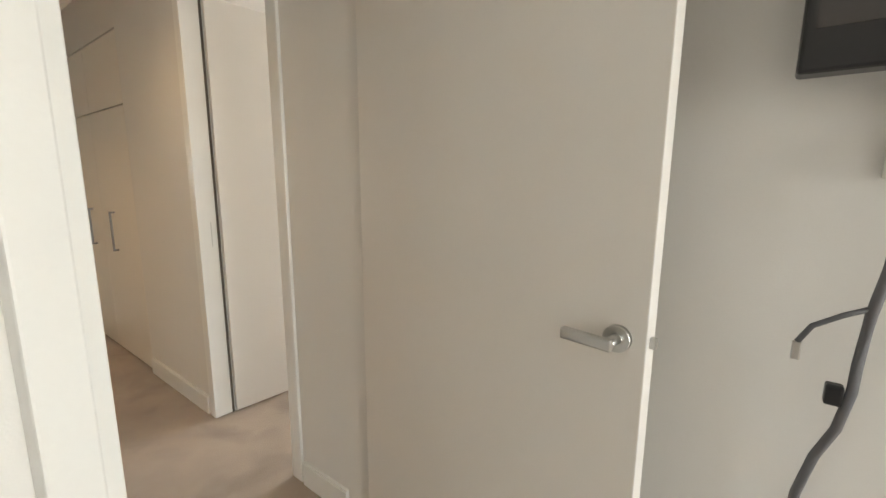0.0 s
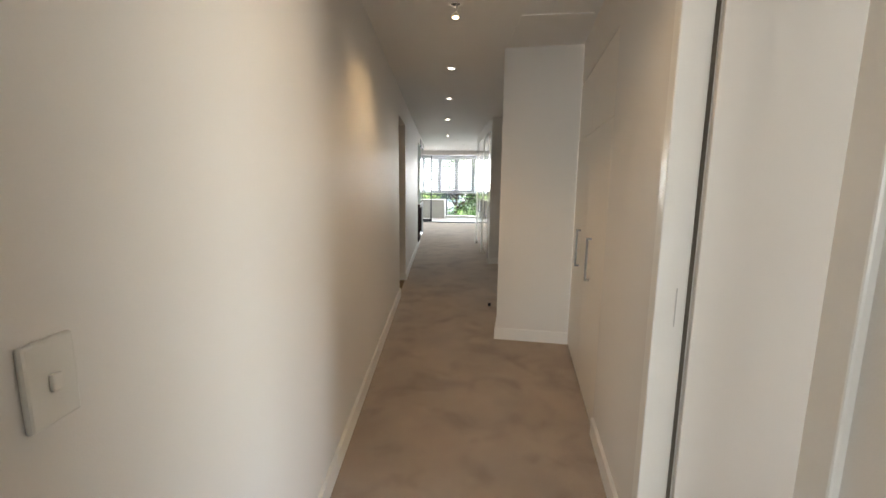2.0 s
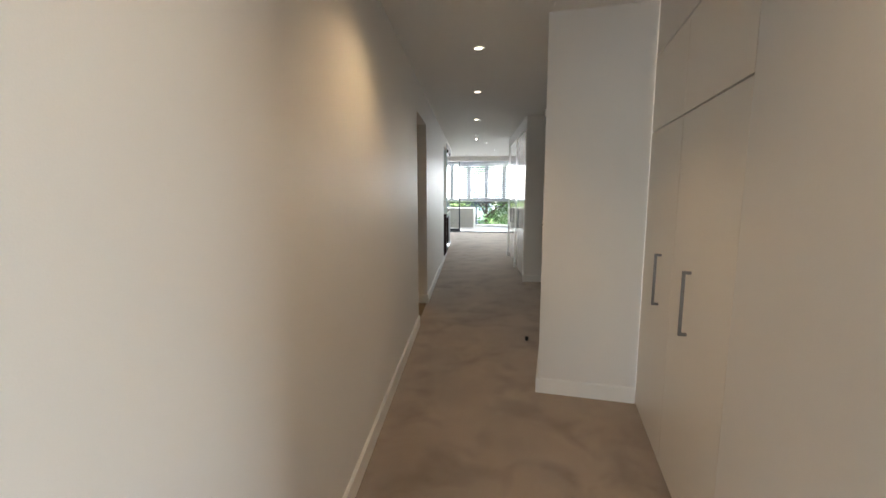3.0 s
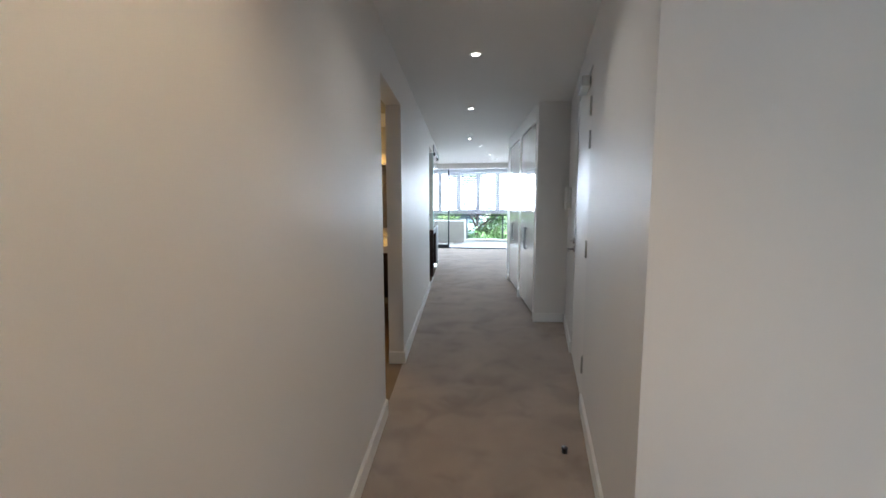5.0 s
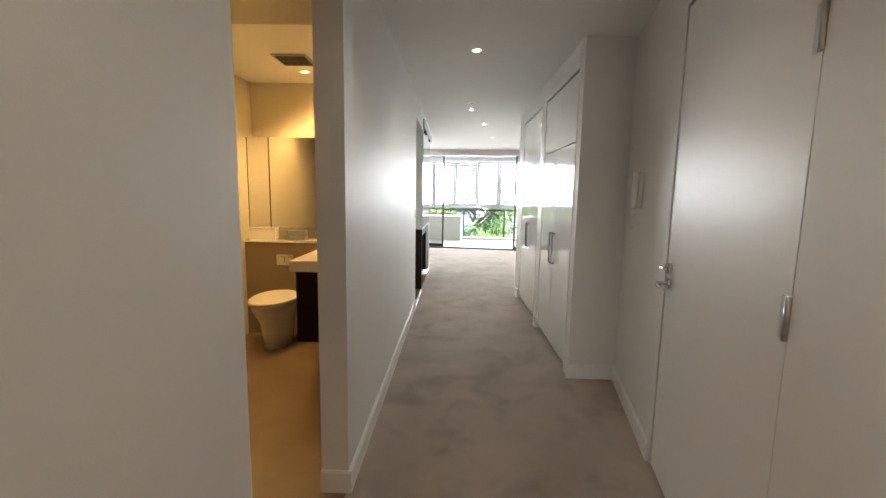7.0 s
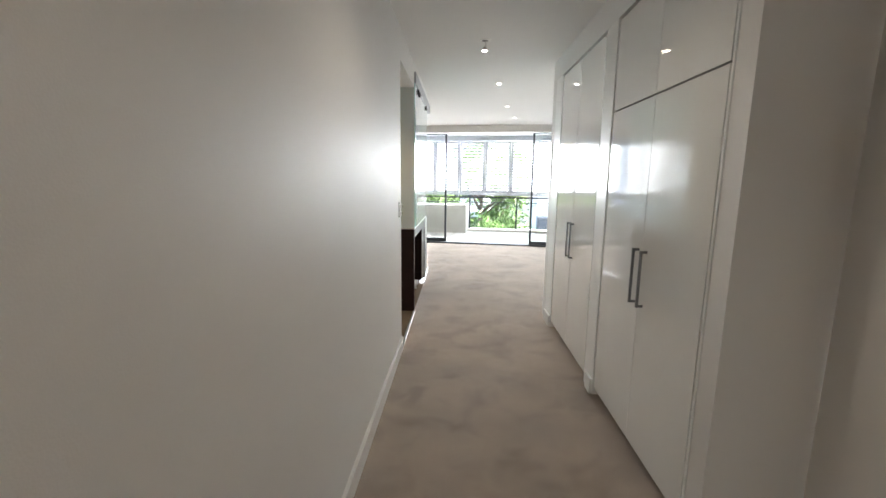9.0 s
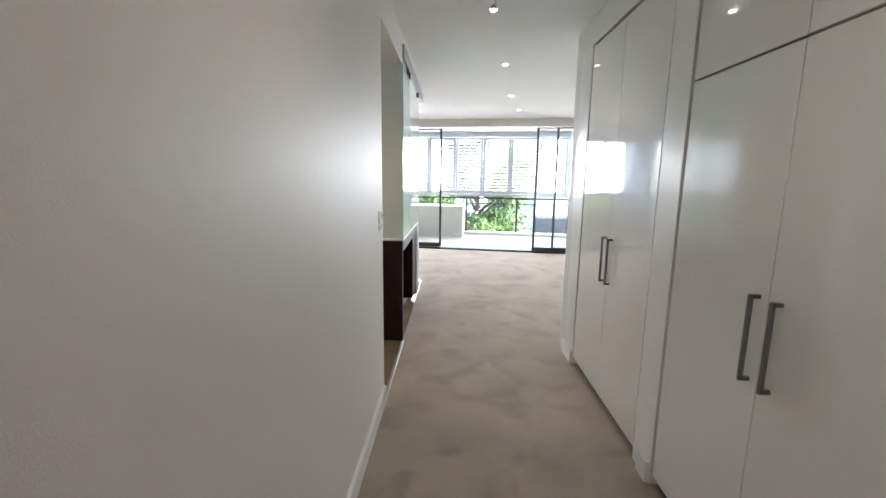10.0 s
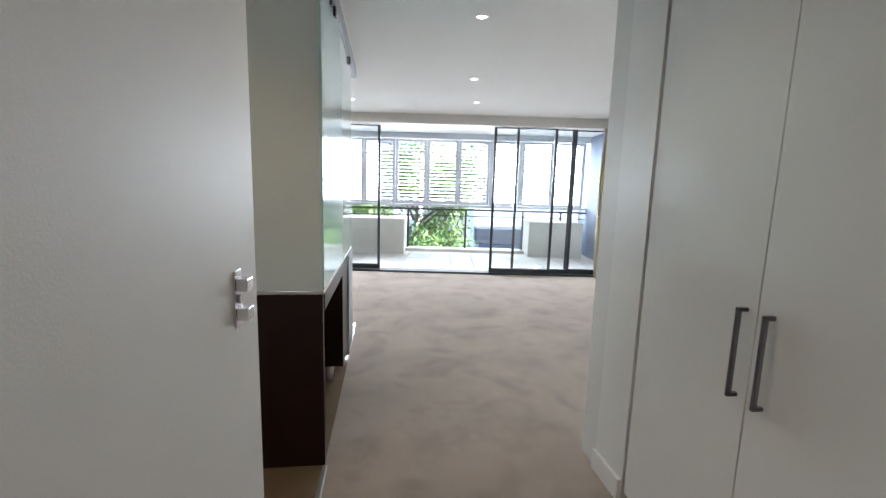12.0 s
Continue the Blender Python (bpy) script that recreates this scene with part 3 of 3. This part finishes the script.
# ---- ceiling lamps ----
def downlight(at, aim, watts, color, gimbal=False):
    x, y, z = at
    d = thing("downlight", pose(x, y, z), "recessed ceiling downlight with white trim, switched on", "downlight", "ceiling downlights")
    part("trim", lathe([(0.026, 0.0), (0.030, -0.006), (0.042, -0.005), (0.045, 0.0)]), M_TRIM, d)
    drop = -0.075 if gimbal else 0.0
    if gimbal:
        part("can", lathe([(0.0005, -0.001), (0.036, -0.0012)]), M_BLACK, d)
        part("stem", tube([(0.006, 0, -0.001), (0.010, 0, drop + 0.02)], 0.004, 8), M_STEEL, d)
        part("lamp", lathe([(0.006, drop + 0.03), (0.018, drop + 0.015), (0.022, drop)]), M_STEEL, d)
    part("lens", lathe([(0.0005, drop - 0.003), (0.018 if gimbal else 0.022, drop - 0.003), (0.019 if gimbal else 0.026, drop - 0.0005)]), glow("lamp_glow", color, 4.0), d, "lit lamp face")
    lo = new("downlight_beam", bpy.data.lights.new("downlight_beam", "SPOT"))
    lo.data.energy, lo.data.color = watts, color
    lo.data.spot_size, lo.data.spot_blend, lo.data.shadow_soft_size = radians(125), 0.7, 0.03
    lo.matrix_world = look((x, y, z + drop - 0.02), (aim[0], aim[1] + 0.001, aim[2]))


for i, (at, aim, watts, color) in enumerate(LAMPS):
    downlight(at, aim, watts, color, i in (1, 5))


# ---- bathroom ----
tl = thing("toilet", pose(-0.58, 8.53, 0), "cream ceramic back-to-wall toilet, lid closed", "toilet")
def oval(rx, ry, cy, z, n=28):
    return [(rx * math.sin(k * math.tau / n), cy + ry * math.cos(k * math.tau / n), z) for k in range(n)]
def loft(rings, bm=None):
    bm = bm or bmesh.new()
    vs = [[bm.verts.new(p) for p in r] for r in rings]
    n = len(rings[0])
    for a_, b_ in zip(vs, vs[1:]):
        for k in range(n):
            f = bm.faces.new((a_[k], a_[(k + 1) % n], b_[(k + 1) % n], b_[k]))
            f.smooth = True
    bm.faces.new(vs[0][::-1])
    bm.faces.new(vs[-1])
    bmesh.ops.recalc_face_normals(bm, faces=bm.faces[:])
    return bm
part("bowl", loft([oval(0.11, 0.19, -0.22, 0.0), oval(0.115, 0.195, -0.22, 0.10), oval(0.13, 0.21, -0.235, 0.22), oval(0.165, 0.24, -0.27, 0.32), oval(0.18, 0.26, -0.28, 0.385)]), M_CERAMIC, tl)
part("seat", loft([oval(0.185, 0.265, -0.285, 0.387), oval(0.19, 0.27, -0.285, 0.395), oval(0.188, 0.268, -0.285, 0.405)]), M_CERAMIC, tl)
part("lid", loft([oval(0.188, 0.268, -0.285, 0.408), oval(0.192, 0.272, -0.285, 0.418), oval(0.175, 0.25, -0.285, 0.430)]), M_CERAMIC, tl)
part("hinge", tube([(-0.08, -0.02, 0.41), (0.08, -0.02, 0.41)], 0.012, 10), M_CHROME, tl)
part("trap_shroud", bx(-0.10, 0.10, -0.16, 0.0, 0.0, 0.37, 0.02), M_CERAMIC, tl)
cw = thing("cistern_wall", pose(-0.96, 8.53, 0), "olive-brown tiled cistern wall with a white ledge", "cistern wall", kind="structure")
part("panel", bx(0.0, 1.34, 0.0, 0.22, 0.0, 0.855), M_PANEL, cw)
part("ledge", bx(0.0, 1.34, -0.012, 0.22, 0.856, 0.876, 0.003), M_CERAMIC, cw)
fp = thing("flush_plate", pose(-0.59, 8.53, 0.70), "chrome dual flush plate on the cistern wall", "flush plate")
part("plate", bx(-0.08, 0.08, -0.012, 0.0, -0.05, 0.05, 0.004), M_CHROME, fp)
for kx in (-0.035, 0.035):
    part("button", bx(kx - 0.03, kx + 0.03, -0.017, -0.012, -0.03, 0.03, 0.003), M_CHROME, fp)
mc = thing("mirror_cabinet", pose(-0.96, 8.75, 0), "wide mirror-fronted bathroom cabinet", "mirror cabinet")
part("body", bx(0.0, 1.32, -0.10, 0.0, 0.985, 1.80), M_BATHTILE, mc)
for m0, m1 in ((0.004, 0.20), (0.206, 0.70), (0.706, 1.316)):
    part("mirror", bx(m0, m1, -0.118, -0.102, 0.985, 1.80, 0.001), M_MIRROR, mc)
part("edge_strip", bx(-0.0, 0.004, -0.12, -0.1, 0.985, 1.80), M_BLACK, mc)
part("edge_strip", bx(0.200, 0.206, -0.122, -0.1, 0.985, 1.80), M_BLACK, mc)
for bx0, bw, bh, mt, lb in ((-0.92, 0.24, 0.115, M_CERAMIC, "small cream box standing on the cistern ledge"), (-0.57, 0.16, 0.09, M_GREYMETAL, "small grey box standing on the cistern ledge")):
    sb = thing("storage_box", pose(bx0, 8.535, 0.877), lb, "box", "boxes on the ledge")
    part("body", bx(0.0, bw, 0.0, 0.075, 0.0, bh - 0.022, 0.004), mt, sb)
    part("lid", bx(-0.003, bw + 0.003, -0.003, 0.078, bh - 0.02, bh, 0.004), mt, sb)
vn = thing("vanity", pose(0.38, 7.42, 0), "wall-hung dark red-brown vanity with white basin top", "vanity")
part("cabinet", bx(-0.46, 0.0, 0.02, 1.08, 0.33, 0.80, 0.003), M_WOOD, vn)
part("basin_top", bx(-0.50, 0.0, 0.01, 1.10, 0.80, 0.875, 0.008), M_CERAMIC, vn)
part("knob", tube([(-0.46, 0.85, 0.62), (-0.485, 0.85, 0.62)], 0.012, 12), M_CHROME, vn)
tap = part("tap", tube([(-0.10, 0.75, 0.875), (-0.10, 0.75, 0.99), (-0.13, 0.75, 1.01), (-0.24, 0.75, 0.99)], 0.013, 12), M_CHROME, vn)
ev = thing("exhaust_vent", pose(-0.28, 8.06, 2.30), "dark square ceiling exhaust vent", "vent")
part("frame", bx(-0.13, 0.13, -0.13, 0.13, -0.012, 0.0, 0.003), M_GREYMETAL, ev)
for k in range(7):
    part("slat", bx(-0.11, 0.11, -0.105 + k * 0.032, -0.09 + k * 0.032, -0.018, -0.012), M_BLACK, ev)

# ---- bedroom television, outlets and loose cables ----
TVW = pose(closet_x(0.15) + 0.05, 0.15, 0, 0, 0, 90 - ANG)   # x along the wall towards the door, y off the wall
tv = thing("television", TVW, "black flat television hung on the bedroom wall", "television")
part("casing", bx(-1.05, -0.22, 0.05, 0.10, 1.395, 1.95, 0.006), M_BLACK, tv)
part("screen", bx(-1.03, -0.235, 0.10, 0.102, 1.455, 1.935), M_SCREEN, tv)
part("bracket", bx(-0.75, -0.5, 0.0, 0.05, 1.5, 1.75, 0.003), M_BLACK, tv)
for oz in (1.355, 1.28):
    op = thing("wall_outlet", TVW @ pose(-0.40, 0, oz), "white plastic wall outlet under the television", "outlet", "bedroom wall outlets")
    part("plate", bx(-0.058, 0.058, 0, 0.010, -0.036, 0.036, 0.003), M_PLASTIC, op)
    part("socket", bx(-0.05, -0.01, 0.010, 0.035, -0.02, 0.02, 0.004), M_PLASTIC, op)
cb = thing("loose_cable", TVW @ pose(0, 0, 0.12), "loose grey cable bundle hanging down the wall", "cable")
part("bundle", tube([(-0.385, 0.03, 1.20), (-0.375, 0.05, 1.15), (-0.365, 0.06, 1.06), (-0.36, 0.06, 0.99), (-0.35, 0.06, 0.92), (-0.345, 0.06, 0.84), (-0.345, 0.055, 0.79), (-0.335, 0.05, 0.72), (-0.315, 0.045, 0.66), (-0.30, 0.04, 0.58), (-0.28, 0.03, 0.3), (-0.3, 0.02, -0.112)], 0.0075, 10), M_CABLE, cb)
br = part("branch", tube([(-0.35, 0.06, 0.93), (-0.32, 0.065, 0.915), (-0.285, 0.065, 0.89), (-0.27, 0.065, 0.86)], 0.0045, 8), M_CABLE, cb)
part("plug", bx(-0.276, -0.264, 0.059, 0.071, 0.83, 0.86, 0.002), M_STEEL, br)
part("branch", tube([(-0.362, 0.06, 1.0), (-0.385, 0.06, 1.02), (-0.42, 0.05, 1.03)], 0.0045, 8), M_CABLE, cb)
part("plug", bx(-0.335, -0.312, 0.05, 0.07, 0.765, 0.80, 0.004), M_BLACK, cb)


# ---- window wall and balcony ----
def w_thing(name, label, category, group="", kind=""):
    return thing(name, WIN, label, category, group, kind)


bm = bx(-4.6, 2.0, -0.12, 0.12, 2.25, LIVING_Z)
bh = structure("wall_window_head", bm, M_WALL, "white bulkhead over the sliding doors")
bh.matrix_basis = WIN


def sliding_panel(u0, u1, v, label="dark framed sliding glass door panel"):
    p = w_thing("sliding_door", label, "sliding door", "sliding glass doors", "structure")
    w = 0.038
    part("stile", bx(u0, u0 + w, v - 0.02, v + 0.02, 0.03, 2.24, 0.002), M_DARKFRAME, p)
    part("stile", bx(u1 - w, u1, v - 0.02, v + 0.02, 0.03, 2.24, 0.002), M_DARKFRAME, p)
    part("bottom_rail", bx(u0 + w, u1 - w, v - 0.02, v + 0.02, 0.03, 0.10, 0.002), M_DARKFRAME, p)
    part("top_rail", bx(u0 + w, u1 - w, v - 0.02, v + 0.02, 2.222, 2.24, 0.002), M_DARKFRAME, p)
    g = part("pane", bx(u0 + w, u1 - w, v - 0.003, v + 0.003, 0.10, 2.222), M_GLASS, p)
    g.visible_shadow = False
    return p


sliding_panel(-4.2, -1.74, 0.05)
sliding_panel(-0.02, 0.93, -0.05)
sliding_panel(0.33, 1.24, 0.0)
sliding_panel(1.18, 1.88, 0.05)
sill = w_thing("sliding_door_sill", "dark metal sliding door track on the floor", "sill", kind="structure")
part("track", bx(-4.4, 1.93, -0.08, 0.10, 0.0, 0.028, 0.003), M_DARKFRAME, sill)
part("jamb", bx(1.885, 1.93, -0.09, 0.10, 0.028, 2.25, 0.002), M_DARKFRAME, sill)

cu = w_thing("curtain", "cream curtain drawn back beside the sliding doors", "curtain")
bm = bmesh.new()
prev = None
for k in range(61):
    u = 1.58 + 0.26 * k / 60
    row = [bm.verts.new((u + 0.02 * math.sin(z * 3 + k), -0.17 + 0.05 * math.sin(k * 0.85) * (1.0 - 0.15 * math.sin(z * 2.2)) - (0.05 if z < 0.1 else 0), z)) for z in (0.015, 0.12, 0.5, 1.0, 1.5, 2.0, 2.25)]
    if prev:
        for a_, b_ in zip(range(6), range(1, 7)):
            f = bm.faces.new((prev[a_], row[a_], row[b_], prev[b_]))
            f.smooth = True
    prev = row
bmesh.ops.solidify(bm, geom=bm.faces[:], thickness=0.004)
part("cloth", bm, M_CURTAIN, cu)
part("tie_back", tube([(1.56, -0.16, 0.95), (1.64, -0.25, 0.93), (1.78, -0.25, 0.93), (1.85, -0.16, 0.95)], 0.012, 8), M_CURTAIN, cu)

# balcony
bf = solid("floor_balcony", bx(-4.6, 2.6, 0.04, 2.75, -0.35, -0.02), M_SHADOWGAP, "pale tiled balcony floor", "floor", "structure", m=WIN)
tile_me = mesh_of("paver", bx(0.004, 0.396, 0.004, 0.396, -0.02, 0.0, 0.002), M_PAVER)
for i in range(18):
    for j in range(6):
        t = new("paver", tile_me)
        t.parent = bf
        t.location = (-4.6 + 0.4 * i, 0.12 + 0.4 * j, 0)
structure("ceiling_balcony", bx(-4.6, 2.6, 0.12, 2.75, 2.42, 2.65), M_CEIL, "white balcony ceiling").matrix_basis = WIN
structure("wall_balcony_right", bx(2.22, 2.42, 0.10, 2.75, -0.3, 2.42), M_BLUEWALL, "blue-grey rendered balcony side wall").matrix_basis = WIN
structure("wall_balcony_left", bx(-4.6, -4.4, 0.10, 2.75, -0.3, 2.42), M_BLUEWALL, "blue-grey rendered balcony side wall").matrix_basis = WIN
solid("planter_wall", bx(-4.4, -1.52, 1.75, 2.40, -0.02, 0.70, 0.012), M_RENDER, "cream rendered low planter wall on the balcony", "planter", m=WIN)
solid("planter_wall", bx(0.95, 2.02, 1.75, 2.40, -0.02, 0.70, 0.012), M_RENDER, "short cream rendered low planter wall on the balcony", "planter", m=WIN)
solid("balcony_kerb", bx(-1.52, 0.95, 2.12, 2.40, -0.02, 0.07, 0.01), M_RENDER, "cream rendered kerb under the glass balustrade", "kerb", "structure", m=WIN)
bal = w_thing("balustrade", "glass balcony balustrade with dark posts and rail", "balustrade")
part("top_rail", bx(-4.4, 2.22, 2.23, 2.28, 0.86, 0.90, 0.004), M_DARKFRAME, bal)
part("top_rail", bx(-4.4, 2.22, 2.24, 2.27, 0.74, 0.76, 0.003), M_DARKFRAME, bal)
for u in (-4.0, -2.7, -1.48, -0.28, 0.91, 1.7):
    part("post", bx(u - 0.02, u + 0.02, 2.235, 2.275, 0.07 if -1.5 < u < 0.95 else 0.70, 0.88, 0.003), M_DARKFRAME, bal)
for u0, u1 in ((-1.46, -0.30), (-0.26, 0.89)):
    g = part("pane", bx(u0, u1, 2.25, 2.26, 0.09, 0.855), glass("balustrade_glass", (0.80, 0.92, 0.95)), bal, "pale blue-green glass pane")
    g.visible_shadow = False

# louvred shutters
beam = w_thing("shutter_beam", "pale grey shutter track beams", "beam", kind="structure")
part("beam", bx(-4.4, 2.22, 2.24, 2.34, 2.30, 2.42, 0.004), M_SHUTTER, beam)
part("beam", bx(-4.4, 2.22, 2.24, 2.34, 0.93, 0.98, 0.004), M_SHUTTER, beam)


def shutter(u, width, tilt):
    s_ = thing("louvre_shutter", WIN @ pose(u, 2.30, 0), "pale grey louvred balcony shutter, slats open", "shutter", "balcony shutters")
    part("stile", bx(0.0, 0.06, -0.02, 0.02, 0.985, 2.295, 0.003), M_SHUTTER, s_)
    part("stile", bx(width - 0.06, width, -0.02, 0.02, 0.985, 2.295, 0.003), M_SHUTTER, s_)
    part("rail", bx(0.06, width - 0.06, -0.02, 0.02, 0.985, 1.04, 0.003), M_SHUTTER, s_)
    part("rail", bx(0.06, width - 0.06, -0.02, 0.02, 2.24, 2.295, 0.003), M_SHUTTER, s_)
    slat = bx(0.06, width - 0.06, -0.032, 0.032, -0.003, 0.003)
    bmesh.ops.rotate(slat, verts=slat.verts[:], cent=(0, 0, 0), matrix=Matrix.Rotation(radians(tilt), 3, "X"))
    me = mesh_of("slat", slat, M_SHUTTER)
    n = 17
    for k in range(n):
        o = new("slat", me)
        o.parent = s_
        o.location = (0, 0, 1.075 + k * (2.21 - 1.075) / (n - 1))


for k in range(10):
    shutter(2.14 - 0.65 * (k + 1), 0.645, 24 + 8 * math.sin(k * 2.3))
wl = thing("wall_lamp", WIN @ pose(2.22, 1.2, 1.62, 0, 0, 90), "small dark balcony wall lamp", "wall lamp")
part("backplate", bx(-0.04, 0.04, 0.0, 0.02, -0.05, 0.05, 0.004), M_GREYMETAL, wl)
part("shade", lathe([(0.02, 0.05), (0.045, 0.04), (0.05, -0.04), (0.045, -0.045)]), M_GREYMETAL, wl).location = (0, 0.06, 0)

# ---- outside ----
gz = -5.0
structure("ground", bx(-900, 900, -900, 900, gz - 1, gz), M_ASPHALT, "grey asphalt street and ground")


def tree(x, y, h, spread, leaves, seed, label):
    rnd = random.Random(seed)
    t = thing("tree", pose(x, y, gz), label, "tree")
    bm = tube([(0, 0, 0), (0.1, 0.05, h * 0.25), (0.0, 0.15, h * 0.5), (0.1, 0.1, h * 0.85)], [0.22, 0.17, 0.12, 0.04], 9)
    tips = []
    for k in range(16):
        a0, z0 = rnd.uniform(0, math.tau), h * rnd.uniform(0.3, 0.75)
        r = spread * rnd.uniform(0.5, 0.95)
        tip = Vector((r * math.cos(a0), r * math.sin(a0), z0 + h * rnd.uniform(0.08, 0.25)))
        tube([(0.05, 0.1, z0), tuple(tip * 0.5 + Vector((0, 0, z0 * 0.45))), tuple(tip)], [0.07, 0.045, 0.015], 6, bm)
        tips += [tip, tip * 0.7 + Vector((0, 0, z0 * 0.3))]
    tips.append(Vector((0.1, 0.1, h * 0.9)))
    part("trunk", bm, M_BARK, t)
    verts, faces = [], []
    for k in range(leaves):
        c = rnd.choice(tips) + Vector((rnd.gauss(0, 0.38), rnd.gauss(0, 0.38), rnd.gauss(0, 0.34))) * spread * 0.45
        q = Euler((rnd.uniform(-1, 1), rnd.uniform(-1, 1), rnd.uniform(0, 6.3))).to_matrix()
        s0 = rnd.uniform(0.05, 0.11)
        i0 = len(verts)
        verts += [c + q @ Vector(v) * s0 for v in ((-1.3, 0, 0), (0, -0.5, 0.12), (1.3, 0, -0.1), (0, 0.5, 0.12))]
        faces.append((i0, i0 + 1, i0 + 2, i0 + 3))
    me = bpy.data.meshes.new("crown")
    me.from_pydata([tuple(v) for v in verts], [], faces)
    me.materials.append(M_LEAF)
    cr = new("crown", me)
    cr.parent = t


tree(1.8, 23.5, 8.6, 2.1, 12000, 4, "leafy green street tree beyond the balcony")
tree(-2.4, 24.5, 9.2, 2.6, 9000, 9, "broad leafy green street tree beyond the balcony")


def building(name, x0, x1, y0, y1, floors, material, label, fh=3.2, z_first=0.0, cols=6):
    b = thing(name, WIN @ pose(0, 0, gz), label, "building")
    top = z_first + floors * fh
    part("wall", bx(x0, x1, y0, y1, 0, top), material, b)
    part("roof", bx(x0 - 0.2, x1 + 0.2, y0 - 0.3, y1, top, top + 0.35), M_FACADE, b)
    w = (x1 - x0) / cols
    for f in range(floors):
        z = z_first + f * fh
        part("ledge", bx(x0, x1, y0 - 0.25, y0, z + fh - 0.3, z + fh - 0.12), M_FACADE, b)
        for c in range(cols):
            wd = part("window", bx(x0 + c * w + 0.35, x0 + (c + 1) * w - 0.35, y0 - 0.05, y0 + 0.02, z + 0.9, z + 2.5), M_GREYMETAL, b)
            part("pane", bx(x0 + c * w + 0.45, x0 + (c + 1) * w - 0.45, y0 - 0.07, y0 - 0.05, z + 1.0, z + 2.4), M_FACADEGLASS, wd)
    return b


building("apartment_building", 1.0, 22.0, 17.0, 27.0, 4, M_FACADE, "white rendered apartment building across the street", 3.1, 4.6, 7)
sh = thing("shop_front", WIN @ pose(0, 0, gz), "blue-clad shop front with a slate awning across the street", "building")
part("wall", bx(1.2, 20.0, 15.6, 16.98, 0, 3.6), M_FACADEBLUE, sh)
part("awning", bx(0.9, 20.0, 14.2, 15.59, 3.6, 4.4, 0.05), M_FACADEDARK, sh)
for k in range(9):
    part("sign_bar", bx(4.0 + k * 0.55, 4.4 + k * 0.55, 14.17, 14.2, 3.85, 4.15), M_FACADE, sh, "pale unreadable sign lettering")
for k in range(6):
    part("window", bx(1.6 + k * 3.0, 4.2 + k * 3.0, 15.55, 15.6, 0.6, 3.0), M_FACADEGLASS, sh)
building("far_building", -34.0, -3.0, 30.0, 42.0, 3, M_FACADE, "pale far building behind the trees", 3.2, 0.5, 9)
